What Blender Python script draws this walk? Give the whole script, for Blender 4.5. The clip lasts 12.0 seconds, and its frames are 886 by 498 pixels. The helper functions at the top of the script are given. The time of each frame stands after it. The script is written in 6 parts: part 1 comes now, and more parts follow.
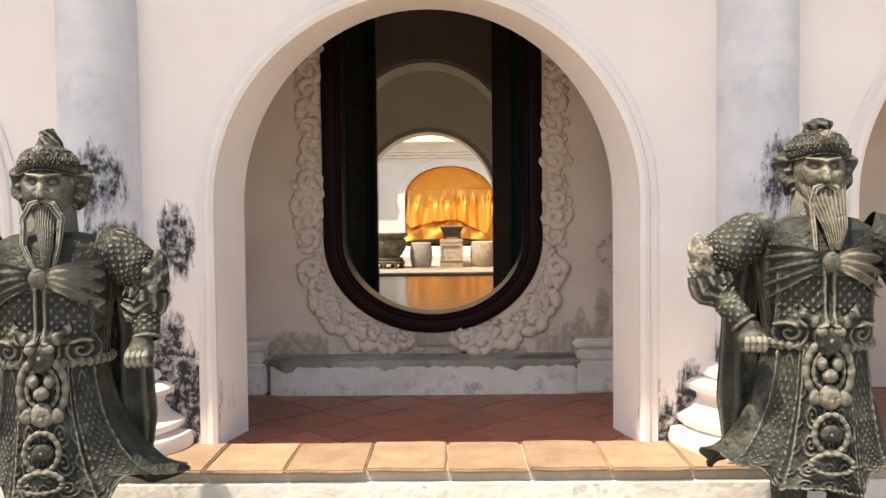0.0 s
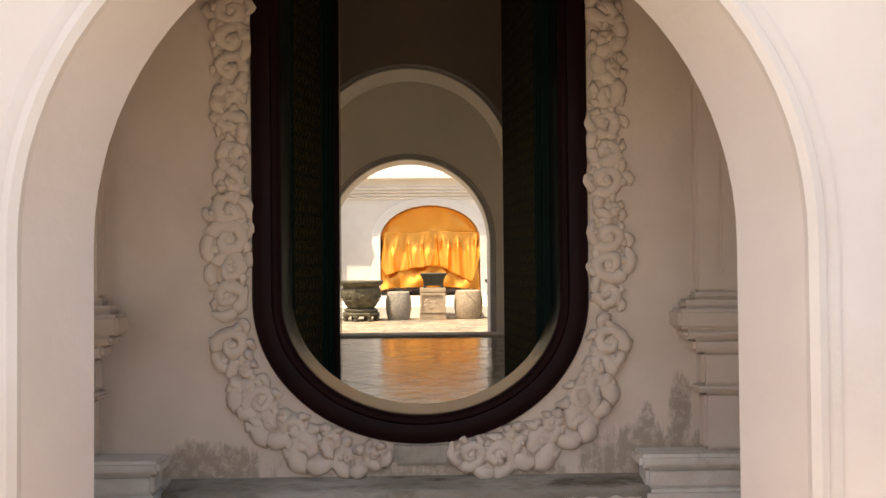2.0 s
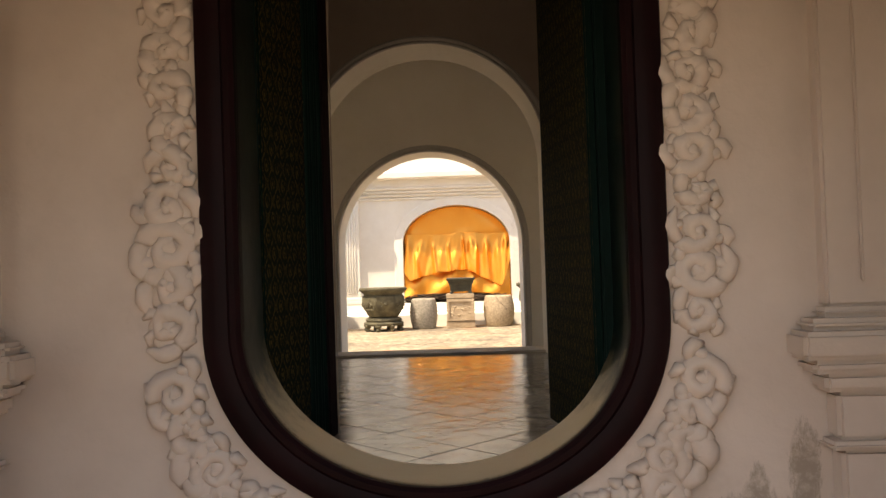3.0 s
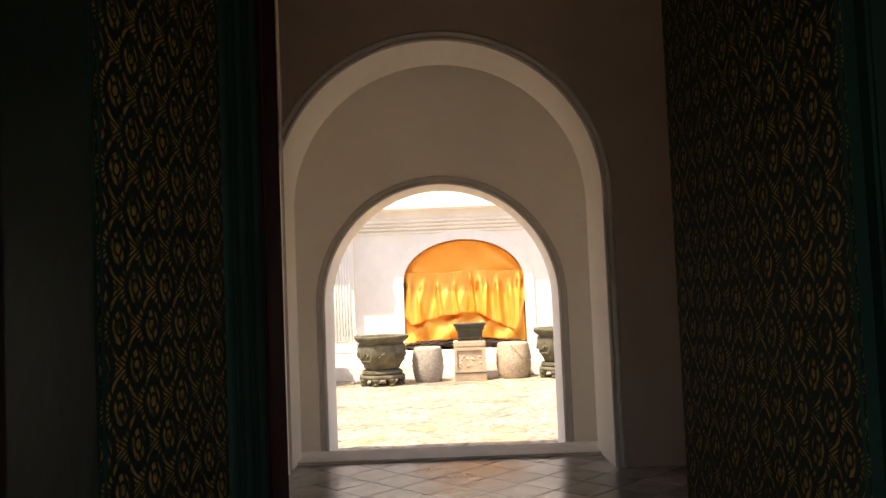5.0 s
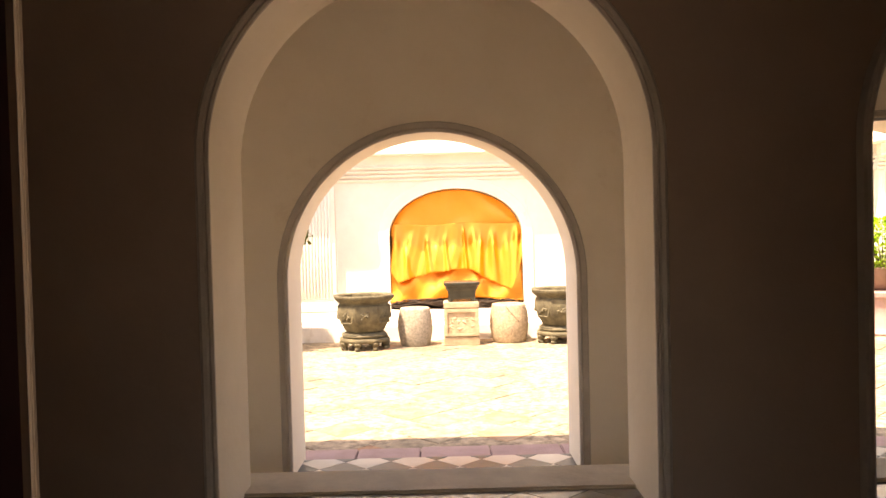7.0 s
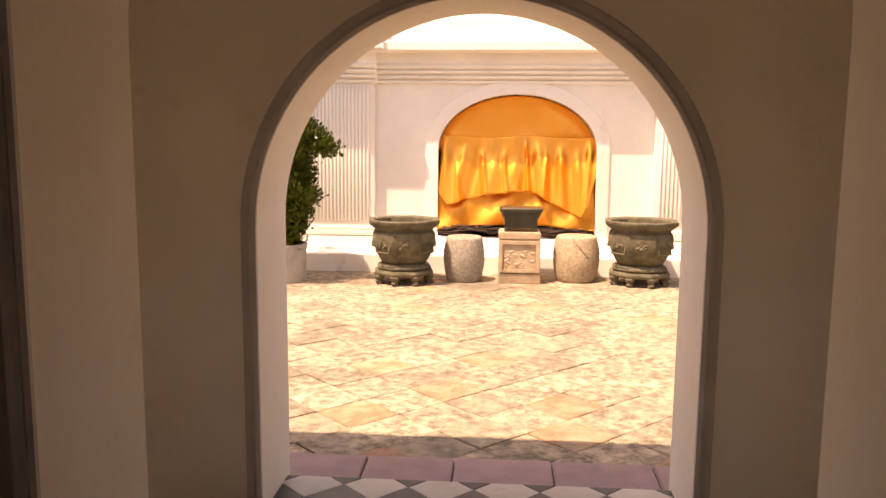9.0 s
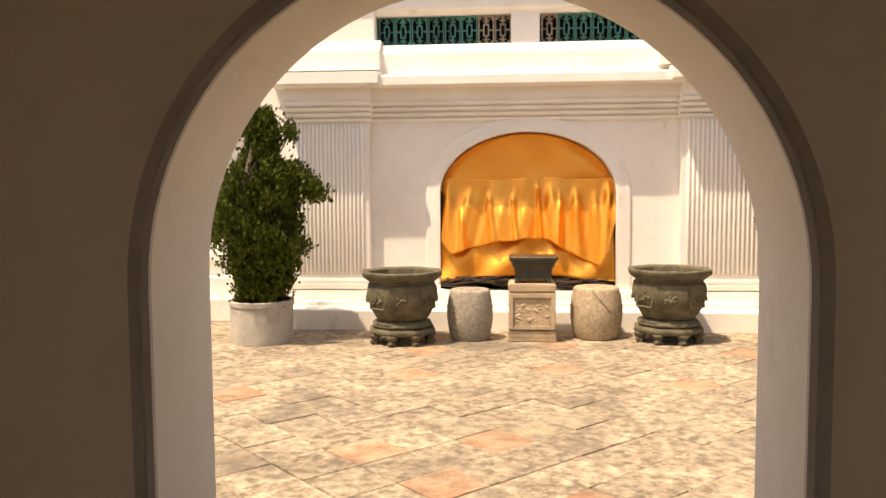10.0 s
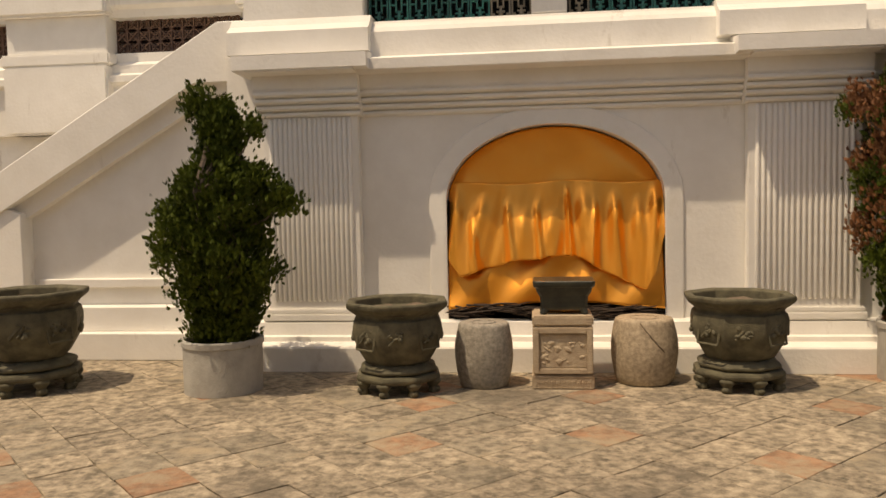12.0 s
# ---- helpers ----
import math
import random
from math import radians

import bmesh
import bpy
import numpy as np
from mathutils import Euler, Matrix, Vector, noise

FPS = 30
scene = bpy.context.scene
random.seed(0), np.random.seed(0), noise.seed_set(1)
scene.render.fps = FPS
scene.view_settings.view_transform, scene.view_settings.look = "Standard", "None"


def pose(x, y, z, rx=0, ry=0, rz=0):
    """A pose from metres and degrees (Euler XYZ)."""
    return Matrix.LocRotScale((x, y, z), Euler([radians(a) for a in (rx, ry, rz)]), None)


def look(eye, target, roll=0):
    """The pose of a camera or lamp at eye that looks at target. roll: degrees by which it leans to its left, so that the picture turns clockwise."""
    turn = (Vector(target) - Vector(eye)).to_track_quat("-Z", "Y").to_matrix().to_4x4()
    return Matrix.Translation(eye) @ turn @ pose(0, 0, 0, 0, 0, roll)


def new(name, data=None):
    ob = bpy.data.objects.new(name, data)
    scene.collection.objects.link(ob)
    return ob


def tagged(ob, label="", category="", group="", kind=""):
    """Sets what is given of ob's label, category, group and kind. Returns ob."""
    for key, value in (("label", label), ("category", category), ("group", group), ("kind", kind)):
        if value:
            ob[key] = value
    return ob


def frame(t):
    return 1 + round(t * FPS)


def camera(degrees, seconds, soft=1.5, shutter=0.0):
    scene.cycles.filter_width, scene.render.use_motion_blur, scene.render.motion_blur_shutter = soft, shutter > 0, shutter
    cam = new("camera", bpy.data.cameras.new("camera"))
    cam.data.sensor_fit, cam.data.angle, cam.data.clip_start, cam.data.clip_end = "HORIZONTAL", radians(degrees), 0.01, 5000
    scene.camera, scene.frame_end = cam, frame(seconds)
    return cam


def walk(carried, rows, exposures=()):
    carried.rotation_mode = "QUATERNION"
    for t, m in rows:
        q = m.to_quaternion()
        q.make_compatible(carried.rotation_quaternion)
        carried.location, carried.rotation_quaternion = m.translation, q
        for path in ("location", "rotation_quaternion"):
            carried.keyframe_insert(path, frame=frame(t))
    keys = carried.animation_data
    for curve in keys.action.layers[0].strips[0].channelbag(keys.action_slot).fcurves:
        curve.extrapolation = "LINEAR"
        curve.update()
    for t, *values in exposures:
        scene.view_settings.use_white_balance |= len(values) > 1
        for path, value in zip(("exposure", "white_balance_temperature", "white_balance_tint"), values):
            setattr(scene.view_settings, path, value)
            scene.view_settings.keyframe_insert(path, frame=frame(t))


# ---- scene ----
cam = camera(57.6, 12.0)
PATH = [
    (0, (0.149, -0.409, 1.062), (0.126, 1.59, 0.987), -0.6),
    (0.5, (0.081, 0.03, 1.073), (0.079, 2.029, 1.031), -1.8),
    (1, (0.099, 0.474, 1.058), (0.089, 2.474, 1.048), -1.8),
    (1.5, (0.087, 0.919, 1.056), (0.082, 2.919, 1.067), -0.6),
    (2, (0.055, 1.363, 1.077), (0.093, 3.362, 1.113), -0.5),
    (2.5, (0.091, 1.817, 1.07), (0.083, 3.816, 1.118), 0.3),
    (2.7, (0.1, 2.008, 1.077), (0.076, 4.008, 1.116), -1.2),
    (4.5, (-0.012, 3.558, 1.315), (-0.055, 5.556, 1.415), -2.7),
    (5, (-0.034, 3.794, 1.377), (-0.059, 5.791, 1.478), -2.3),
    (5.5, (0.014, 4.153, 1.429), (-0.033, 6.152, 1.477), -1.8),
    (6, (-0.004, 4.445, 1.41), (-0.053, 6.444, 1.4), -1.3),
    (6.5, (-0.051, 4.685, 1.532), (-0.052, 6.684, 1.491), -0.9),
    (6.7, (-0.056, 4.74, 1.545), (-0.056, 6.74, 1.503), -1.5),
    (8.3, (-0.061, 5.771, 1.677), (-0.082, 7.756, 1.435), -0.6),
    (8.5, (-0.07, 5.973, 1.661), (-0.07, 7.953, 1.379), -0.4),
    (9, (-0.035, 6.438, 1.623), (-0.183, 8.413, 1.349), 0.5),
    (9.5, (-0.042, 6.867, 1.598), (-0.229, 8.847, 1.388), 0.9),
    (10, (-0.013, 7.333, 1.537), (-0.193, 9.319, 1.388), -0.4),
    (10.5, (-0.024, 7.767, 1.563), (-0.213, 9.752, 1.401), -0.2),
    (11, (-0.05, 8.162, 1.567), (-0.202, 10.146, 1.37), -1.3),
    (11.5, (-0.07, 8.575, 1.522), (-0.289, 10.555, 1.338), -1.8),
    (12, (-0.03, 8.866, 1.519), (-0.265, 10.848, 1.394), -1.2),
]
EXPOSURES = [
    (0, 0.95, 7500, 10), (1.5, 1.1, 7600, 11), (2.7, 1.05, 8300, 12), (4.3, 1.08, 7700, 14), (5.5, 1.95, 7400, 16),
    (6.5, 2.05, 8700, 18), (8.5, 1.38, 10600, 36), (9.5, 0.85, 9300, 25), (10.5, 0.45, 8800, 15), (11.3, 0.0, 8800, 14), (12, -0.45, 8800, 14),
]
walk(cam, [(t, look(eye, target, roll)) for t, eye, target, roll in PATH], exposures=EXPOSURES)

# ---- world and sun ----
TO_SUN = Vector((-0.33, -0.26, 1.0)).normalized()
world = bpy.data.worlds.new("sky")
scene.world = world
world.use_nodes = True
wn = world.node_tree
sky = wn.nodes.new("ShaderNodeTexSky")
sky.sky_type = "NISHITA"
sky.sun_disc = False
sky.sun_elevation = math.asin(TO_SUN.z)
sky.sun_rotation = math.atan2(TO_SUN.x, TO_SUN.y)
sky.dust_density = 2.5
wn.links.new(sky.outputs[0], wn.nodes["Background"].inputs[0])
wn.nodes["Background"].inputs[1].default_value = 0.15
sun_data = bpy.data.lights.new("sun", "SUN")
sun_data.energy = 4.2
sun_data.angle = radians(0.6)
sun_data.color = (1.0, 0.93, 0.82)
sun = new("sun", sun_data)
sun.matrix_world = look(TO_SUN * 30, (0, 0, 0))

# ---- materials ----
def material(name, base, second=None, scale=6.0, rough=0.7, metal=0.0, bump=0.15, bump_scale=60.0,
             stains=None, stain_scale=1.2, stain_amount=0.5, streak=False, per_piece=0.0, spec=0.5, blotch=None, blotch_scale=0.8, blotch_amount=0.45):
    """A procedural surface: two-tone grain, larger stains, fine relief; per_piece varies it from piece to piece."""
    m = bpy.data.materials.new(name)
    m.use_nodes = True
    n, l = m.node_tree.nodes, m.node_tree.links
    b = n["Principled BSDF"]
    b.inputs["Roughness"].default_value = rough
    b.inputs["Metallic"].default_value = metal
    b.inputs["Specular IOR Level"].default_value = spec
    tc = n.new("ShaderNodeTexCoord")
    second = second or [c * 0.8 for c in base]
    src = tc.outputs["Object"]
    if per_piece:
        info = n.new("ShaderNodeObjectInfo")
        add = n.new("ShaderNodeVectorMath")
        add.operation = "MULTIPLY_ADD"
        l.new(info.outputs["Random"], add.inputs[0])
        add.inputs[1].default_value = (37.0, 53.0, 71.0)
        l.new(src, add.inputs[2])
        src = add.outputs[0]
    grain = n.new("ShaderNodeTexNoise")
    grain.inputs["Scale"].default_value = scale
    grain.inputs["Detail"].default_value = 6
    grain.inputs["Roughness"].default_value = 0.62
    l.new(src, grain.inputs["Vector"])
    ramp = n.new("ShaderNodeValToRGB")
    ramp.color_ramp.elements[0].position, ramp.color_ramp.elements[1].position = 0.35, 0.65
    ramp.color_ramp.elements[0].color = (*second, 1)
    ramp.color_ramp.elements[1].color = (*base, 1)
    l.new(grain.outputs["Fac"], ramp.inputs[0])
    colour = ramp.outputs[0]
    if stains:
        st = n.new("ShaderNodeTexNoise")
        st.inputs["Scale"].default_value = stain_scale
        st.inputs["Detail"].default_value = 8
        st.inputs["Roughness"].default_value = 0.68
        if streak:
            mp = n.new("ShaderNodeMapping")
            mp.inputs["Scale"].default_value = (1.0, 1.0, 0.35)
            l.new(src, mp.inputs["Vector"])
            l.new(mp.outputs[0], st.inputs["Vector"])
        else:
            l.new(src, st.inputs["Vector"])
        sr = n.new("ShaderNodeValToRGB")
        sr.color_ramp.elements[0].position = 1.0 - stain_amount
        sr.color_ramp.elements[1].position = min(1.0, 1.0 - stain_amount + 0.16)
        sr.color_ramp.elements[0].color = (0, 0, 0, 1)
        l.new(st.outputs["Fac"], sr.inputs[0])
        mix = n.new("ShaderNodeMix")
        mix.data_type = "RGBA"
        l.new(sr.outputs[0], mix.inputs["Factor"])
        l.new(colour, mix.inputs[6])
        mix.inputs[7].default_value = (*stains, 1)
        colour = mix.outputs[2]
    if per_piece:
        hsv = n.new("ShaderNodeHueSaturation")
        mr = n.new("ShaderNodeMapRange")
        mr.inputs[3].default_value, mr.inputs[4].default_value = 1 - per_piece, 1 + per_piece
        l.new(info.outputs["Random"], mr.inputs[0])
        l.new(mr.outputs[0], hsv.inputs["Value"])
        l.new(colour, hsv.inputs["Color"])
        colour = hsv.outputs[0]
    if blotch:
        geo = n.new("ShaderNodeNewGeometry")
        bn = n.new("ShaderNodeTexNoise")
        bn.inputs["Scale"].default_value, bn.inputs["Detail"].default_value, bn.inputs["Roughness"].default_value = blotch_scale, 9, 0.7
        l.new(geo.outputs["Position"], bn.inputs["Vector"])
        br = n.new("ShaderNodeValToRGB")
        br.color_ramp.elements[0].position, br.color_ramp.elements[1].position = 1 - blotch_amount, min(1.0, 1.12 - blotch_amount)
        br.color_ramp.elements[0].color = (0, 0, 0, 1)
        br.color_ramp.elements[1].color = (0.75, 0.75, 0.75, 1)
        l.new(bn.outputs["Fac"], br.inputs[0])
        bx = n.new("ShaderNodeMix")
        bx.data_type = "RGBA"
        l.new(br.outputs[0], bx.inputs["Factor"])
        l.new(colour, bx.inputs[6])
        bx.inputs[7].default_value = (*blotch, 1)
        colour = bx.outputs[2]
    l.new(colour, b.inputs["Base Color"])
    if bump:
        fine = n.new("ShaderNodeTexNoise")
        fine.inputs["Scale"].default_value = bump_scale
        fine.inputs["Detail"].default_value = 5
        l.new(src, fine.inputs["Vector"])
        bm_ = n.new("ShaderNodeBump")
        bm_.inputs["Strength"].default_value = bump
        bm_.inputs["Distance"].default_value = 0.01
        l.new(fine.outputs["Fac"], bm_.inputs["Height"])
        l.new(bm_.outputs[0], b.inputs["Normal"])
    return m


PLASTER = material("white_plaster", (0.82, 0.76, 0.73), (0.76, 0.69, 0.66), 2.2, 0.85, bump=0.25, bump_scale=30)
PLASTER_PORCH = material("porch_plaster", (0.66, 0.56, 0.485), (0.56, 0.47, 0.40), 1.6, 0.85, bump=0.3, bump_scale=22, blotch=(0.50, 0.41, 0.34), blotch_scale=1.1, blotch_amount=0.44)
PLASTER_IN = material("cream_plaster", (0.88, 0.82, 0.72), (0.82, 0.755, 0.65), 1.6, 0.85, bump=0.25, bump_scale=18, blotch=(0.70, 0.61, 0.49), blotch_scale=1.3, blotch_amount=0.42)
# hall-side plaster, its colour darkened for the dim light in there
PLASTER_SHADED = material("shaded_hall_plaster", (0.36, 0.285, 0.23), (0.31, 0.245, 0.20), 1.6, 0.8, bump=0.2, bump_scale=18)
MOULD = material("grey_moulding", (0.56, 0.52, 0.47), (0.46, 0.425, 0.385), 4.0, 0.6, bump=0.15, bump_scale=30)
LIMEWASH = material("limewash", (0.86, 0.83, 0.77), (0.79, 0.755, 0.69), 2.5, 0.85, bump=0.3, bump_scale=30, stains=(0.45, 0.385, 0.30), stain_scale=2.6, stain_amount=0.36, streak=True, blotch=(0.70, 0.65, 0.56), blotch_scale=0.9, blotch_amount=0.40)
PILASTER_BLUE_PLAIN = material("faded_blue_wash", (0.70, 0.69, 0.72), (0.52, 0.53, 0.58), 2.6, 0.85, bump=0.3, bump_scale=25, stains=(0.42, 0.43, 0.48), stain_scale=2.0, stain_amount=0.42)
CEMENT = material("old_cement", (0.50, 0.46, 0.41), (0.24, 0.21, 0.17), 6.0, 0.9, bump=0.6, bump_scale=40, stains=(0.13, 0.11, 0.08), stain_scale=3.0, stain_amount=0.52)
BENCH_WASH = material("peeling_wash", (0.76, 0.72, 0.67), (0.58, 0.54, 0.48), 5.0, 0.9, bump=0.7, bump_scale=25, stains=(0.22, 0.20, 0.155), stain_scale=5.0, stain_amount=0.43, blotch=(0.36, 0.32, 0.26), blotch_scale=5.0, blotch_amount=0.43)
TERRACOTTA = material("terracotta", (0.33, 0.105, 0.062), (0.22, 0.070, 0.043), 8.0, 0.4, bump=0.2, per_piece=0.16, blotch=(0.15, 0.055, 0.04), blotch_scale=2.0, blotch_amount=0.42)
SANDSTONE = material("sandstone", (0.37, 0.255, 0.165), (0.27, 0.18, 0.115), 6.0, 0.85, bump=0.5, per_piece=0.12, stains=(0.28, 0.17, 0.10), stain_scale=4.0, stain_amount=0.47)
GROUT = material("grout", (0.20, 0.165, 0.12), None, 8.0, 0.95, bump=0.3)
GROUT_YARD = material("sandy_joint", (0.33, 0.27, 0.19), None, 8.0, 0.95, bump=0.4)
GROUT_PALE = material("pale_grout", (0.52, 0.44, 0.35), None, 8.0, 0.95, bump=0.3)
SLAB = material("courtyard_stone", (0.46, 0.375, 0.27), (0.15, 0.122, 0.085), 15.0, 0.85, bump=1.0, bump_scale=30, per_piece=0.16, stains=(0.095, 0.082, 0.060), stain_scale=13.0, stain_amount=0.45, blotch=(0.12, 0.10, 0.075), blotch_scale=1.1, blotch_amount=0.47)
SLAB_RED = material("reddish_stone", (0.42, 0.235, 0.135), (0.24, 0.14, 0.085), 13.0, 0.85, bump=0.8, bump_scale=40, per_piece=0.12, stains=(0.37, 0.29, 0.195), stain_scale=4.5, stain_amount=0.55, blotch=(0.14, 0.11, 0.08), blotch_scale=1.1, blotch_amount=0.47)
SLAB_GREY = material("greyish_stone", (0.37, 0.31, 0.225), (0.15, 0.125, 0.09), 13.0, 0.85, bump=0.8, bump_scale=40, per_piece=0.10, stains=(0.38, 0.30, 0.20), stain_scale=4.5, stain_amount=0.49, blotch=(0.12, 0.10, 0.075), blotch_scale=1.1, blotch_amount=0.47)
MARBLE = material("white_marble_tile", (0.66, 0.60, 0.52), (0.54, 0.485, 0.42), 5.0, 0.30, bump=0.12, bump_scale=25, per_piece=0.14, stains=(0.34, 0.30, 0.25), stain_scale=5.0, stain_amount=0.38)
SLATE = material("dark_slate_tile", (0.075, 0.072, 0.066), (0.045, 0.045, 0.042), 6.0, 0.30, bump=0.12, bump_scale=25, per_piece=0.25)
HALL_TILE = material("worn_hall_tile", (0.36, 0.33, 0.29), (0.22, 0.20, 0.17), 4.0, 0.13, bump=0.35, bump_scale=11, per_piece=0.35, spec=0.7)
RED_LACQUER = material("maroon_lacquer", (0.012, 0.002, 0.003), (0.007, 0.0015, 0.002), 6.0, 0.55, bump=0.15, bump_scale=20, spec=0.12, stains=(0.45, 0.38, 0.33), stain_scale=38.0, stain_amount=0.27)
GREEN_PAINT = material("dark_green_paint", (0.003, 0.014, 0.011), (0.002, 0.009, 0.007), 5.0, 0.6, bump=0.1, spec=0.08)
REVEAL_PAINT = material("green_gloss_paint", (0.004, 0.014, 0.010), (0.003, 0.008, 0.006), 4.0, 0.34, bump=0.15, bump_scale=14, spec=0.12)
DARK_WOOD = material("dark_wood", (0.05, 0.03, 0.02), (0.03, 0.018, 0.012), 10.0, 0.6)
STONE_GREEN = material("green_stone", (0.145, 0.130, 0.080), (0.065, 0.058, 0.036), 9.0, 0.8, bump=0.5, bump_scale=90, stains=(0.30, 0.26, 0.18), stain_scale=5.0, stain_amount=0.36)
STONE_DARK = material("dark_glazed_stone", (0.038, 0.040, 0.028), (0.016, 0.017, 0.012), 8.0, 0.4, bump=0.4, bump_scale=60)
STONE_GREY = material("grey_granite", (0.40, 0.36, 0.30), (0.22, 0.20, 0.165), 35.0, 0.85, bump=0.5, bump_scale=120, stains=(0.26, 0.24, 0.21), stain_scale=3.5, stain_amount=0.40)
STONE_BUFF = material("buff_granite", (0.50, 0.40, 0.28), (0.29, 0.23, 0.16), 35.0, 0.85, bump=0.5, bump_scale=120, stains=(0.30, 0.24, 0.17), stain_scale=3.0, stain_amount=0.38)
THRESHOLD = material("worn_pale_stone", (0.66, 0.57, 0.44), (0.52, 0.44, 0.33), 5.0, 0.7, bump=0.4, bump_scale=40)
STONE_TAN = material("tan_sandstone", (0.50, 0.40, 0.28), (0.38, 0.29, 0.20), 12.0, 0.85, bump=0.5, bump_scale=90, stains=(0.26, 0.20, 0.13), stain_scale=5.0, stain_amount=0.36)
CONCRETE = material("grey_concrete", (0.46, 0.44, 0.39), (0.36, 0.34, 0.30), 7.0, 0.9, bump=0.4, bump_scale=60, stains=(0.20, 0.19, 0.16), stain_scale=4.0, stain_amount=0.36, streak=True)
SOIL = material("dry_soil", (0.22, 0.16, 0.11), (0.13, 0.095, 0.065), 25.0, 0.95, bump=0.8, bump_scale=60)
CLOTH = material("gold_satin", (1.0, 0.43, 0.07), (0.97, 0.38, 0.05), 2.0, 0.27, metal=0.6, bump=0.05, bump_scale=260)
PINK_KERB = material("mauve_stone", (0.38, 0.26, 0.25), (0.31, 0.21, 0.20), 8.0, 0.8, bump=0.4, per_piece=0.1)
LEAF = material("cypress_green", (0.095, 0.125, 0.012), (0.040, 0.060, 0.007), 9.0, 0.65, bump=0.0, spec=0.2)
LEAF_RUST = material("rusty_foliage", (0.32, 0.13, 0.05), (0.19, 0.08, 0.03), 9.0, 0.6, bump=0.0)
LEAF_LIME = material("lime_foliage", (0.36, 0.55, 0.03), (0.22, 0.42, 0.02), 14.0, 0.5, bump=0.0)
BARK = material("grey_bark", (0.17, 0.13, 0.095), (0.10, 0.075, 0.055), 30.0, 0.9, bump=0.8, bump_scale=80)
BROWN_POT = material("brown_glaze", (0.22, 0.13, 0.10), (0.16, 0.09, 0.07), 7.0, 0.5, bump=0.1)
TEAL = material("teal_glaze", (0.035, 0.22, 0.17), (0.02, 0.12, 0.10), 12.0, 0.4, bump=0.2, per_piece=0.25)
TAN_GLAZE = material("weathered_glaze", (0.34, 0.29, 0.21), (0.20, 0.17, 0.12), 12.0, 0.6, bump=0.2, per_piece=0.15)
RUST_TILE = material("rust_grille", (0.22, 0.13, 0.09), (0.14, 0.08, 0.06), 14.0, 0.8, bump=0.3)
TWIG = material("dark_twig", (0.06, 0.04, 0.028), (0.03, 0.02, 0.014), 20.0, 0.9, bump=0.4)
# near-black colour that stands for shade behind openings
SHADOWBOX = material("recess_shade", (0.05, 0.045, 0.04), (0.03, 0.028, 0.025), 6.0, 0.9)
GROUND = material("pale_paving", (0.32, 0.28, 0.225), (0.25, 0.215, 0.17), 2.0, 0.9)


def mouldy(m, spots, tone=(0.022, 0.024, 0.030)):
    """Black mould that grows in streaky patches on the plaster m."""
    n, l = m.node_tree.nodes, m.node_tree.links
    b = n["Principled BSDF"]
    under = b.inputs["Base Color"].links[0].from_socket
    tc = n.new("ShaderNodeTexCoord")
    sep = n.new("ShaderNodeSeparateXYZ")
    l.new(tc.outputs["Object"], sep.inputs[0])

    def math_node(op, a, c, clamp=False):
        k = n.new("ShaderNodeMath")
        k.operation, k.use_clamp = op, clamp
        for i, v in enumerate((a, c)):
            if isinstance(v, (int, float)):
                k.inputs[i].default_value = v
            elif v is not None:
                l.new(v, k.inputs[i])
        return k.outputs[0]

    def blob(cx, cz, rx, rz):
        dx = math_node("DIVIDE", math_node("SUBTRACT", sep.outputs[0], cx), rx)
        dz = math_node("DIVIDE", math_node("SUBTRACT", sep.outputs[2], cz), rz)
        return math_node("SUBTRACT", 1.0, math_node("ADD", math_node("MULTIPLY", dx, dx), math_node("MULTIPLY", dz, dz)), True)

    mask = None
    for spot in spots:
        s = blob(*spot)
        mask = s if mask is None else math_node("MAXIMUM", mask, s)
    no = n.new("ShaderNodeTexNoise")
    no.inputs["Scale"].default_value, no.inputs["Detail"].default_value, no.inputs["Roughness"].default_value = 9.0, 10.0, 0.78
    mp = n.new("ShaderNodeMapping")
    mp.inputs["Scale"].default_value = (1.5, 1.5, 0.45)
    l.new(tc.outputs["Object"], mp.inputs[0])
    l.new(mp.outputs[0], no.inputs["Vector"])
    no2 = n.new("ShaderNodeTexNoise")
    no2.inputs["Scale"].default_value, no2.inputs["Detail"].default_value, no2.inputs["Roughness"].default_value = 22.0, 8.0, 0.7
    l.new(tc.outputs["Object"], no2.inputs["Vector"])
    grow = math_node("ADD", math_node("MULTIPLY", mask, 0.36), no.outputs["Fac"])
    edge = math_node("MULTIPLY", math_node("SUBTRACT", grow, 0.66), 9.0, True)
    edge = math_node("MULTIPLY", edge, math_node("GREATER_THAN", mask, 0.001))
    mix = n.new("ShaderNodeMix")
    mix.data_type = "RGBA"
    patchy = math_node("MULTIPLY", math_node("SUBTRACT", no2.outputs["Fac"], 0.28), 4.0, True)
    l.new(math_node("MULTIPLY", edge, patchy), mix.inputs["Factor"])
    l.new(under, mix.inputs[6])
    mix.inputs[7].default_value = (*tone, 1)
    l.new(mix.outputs[2], b.inputs["Base Color"])
    return m


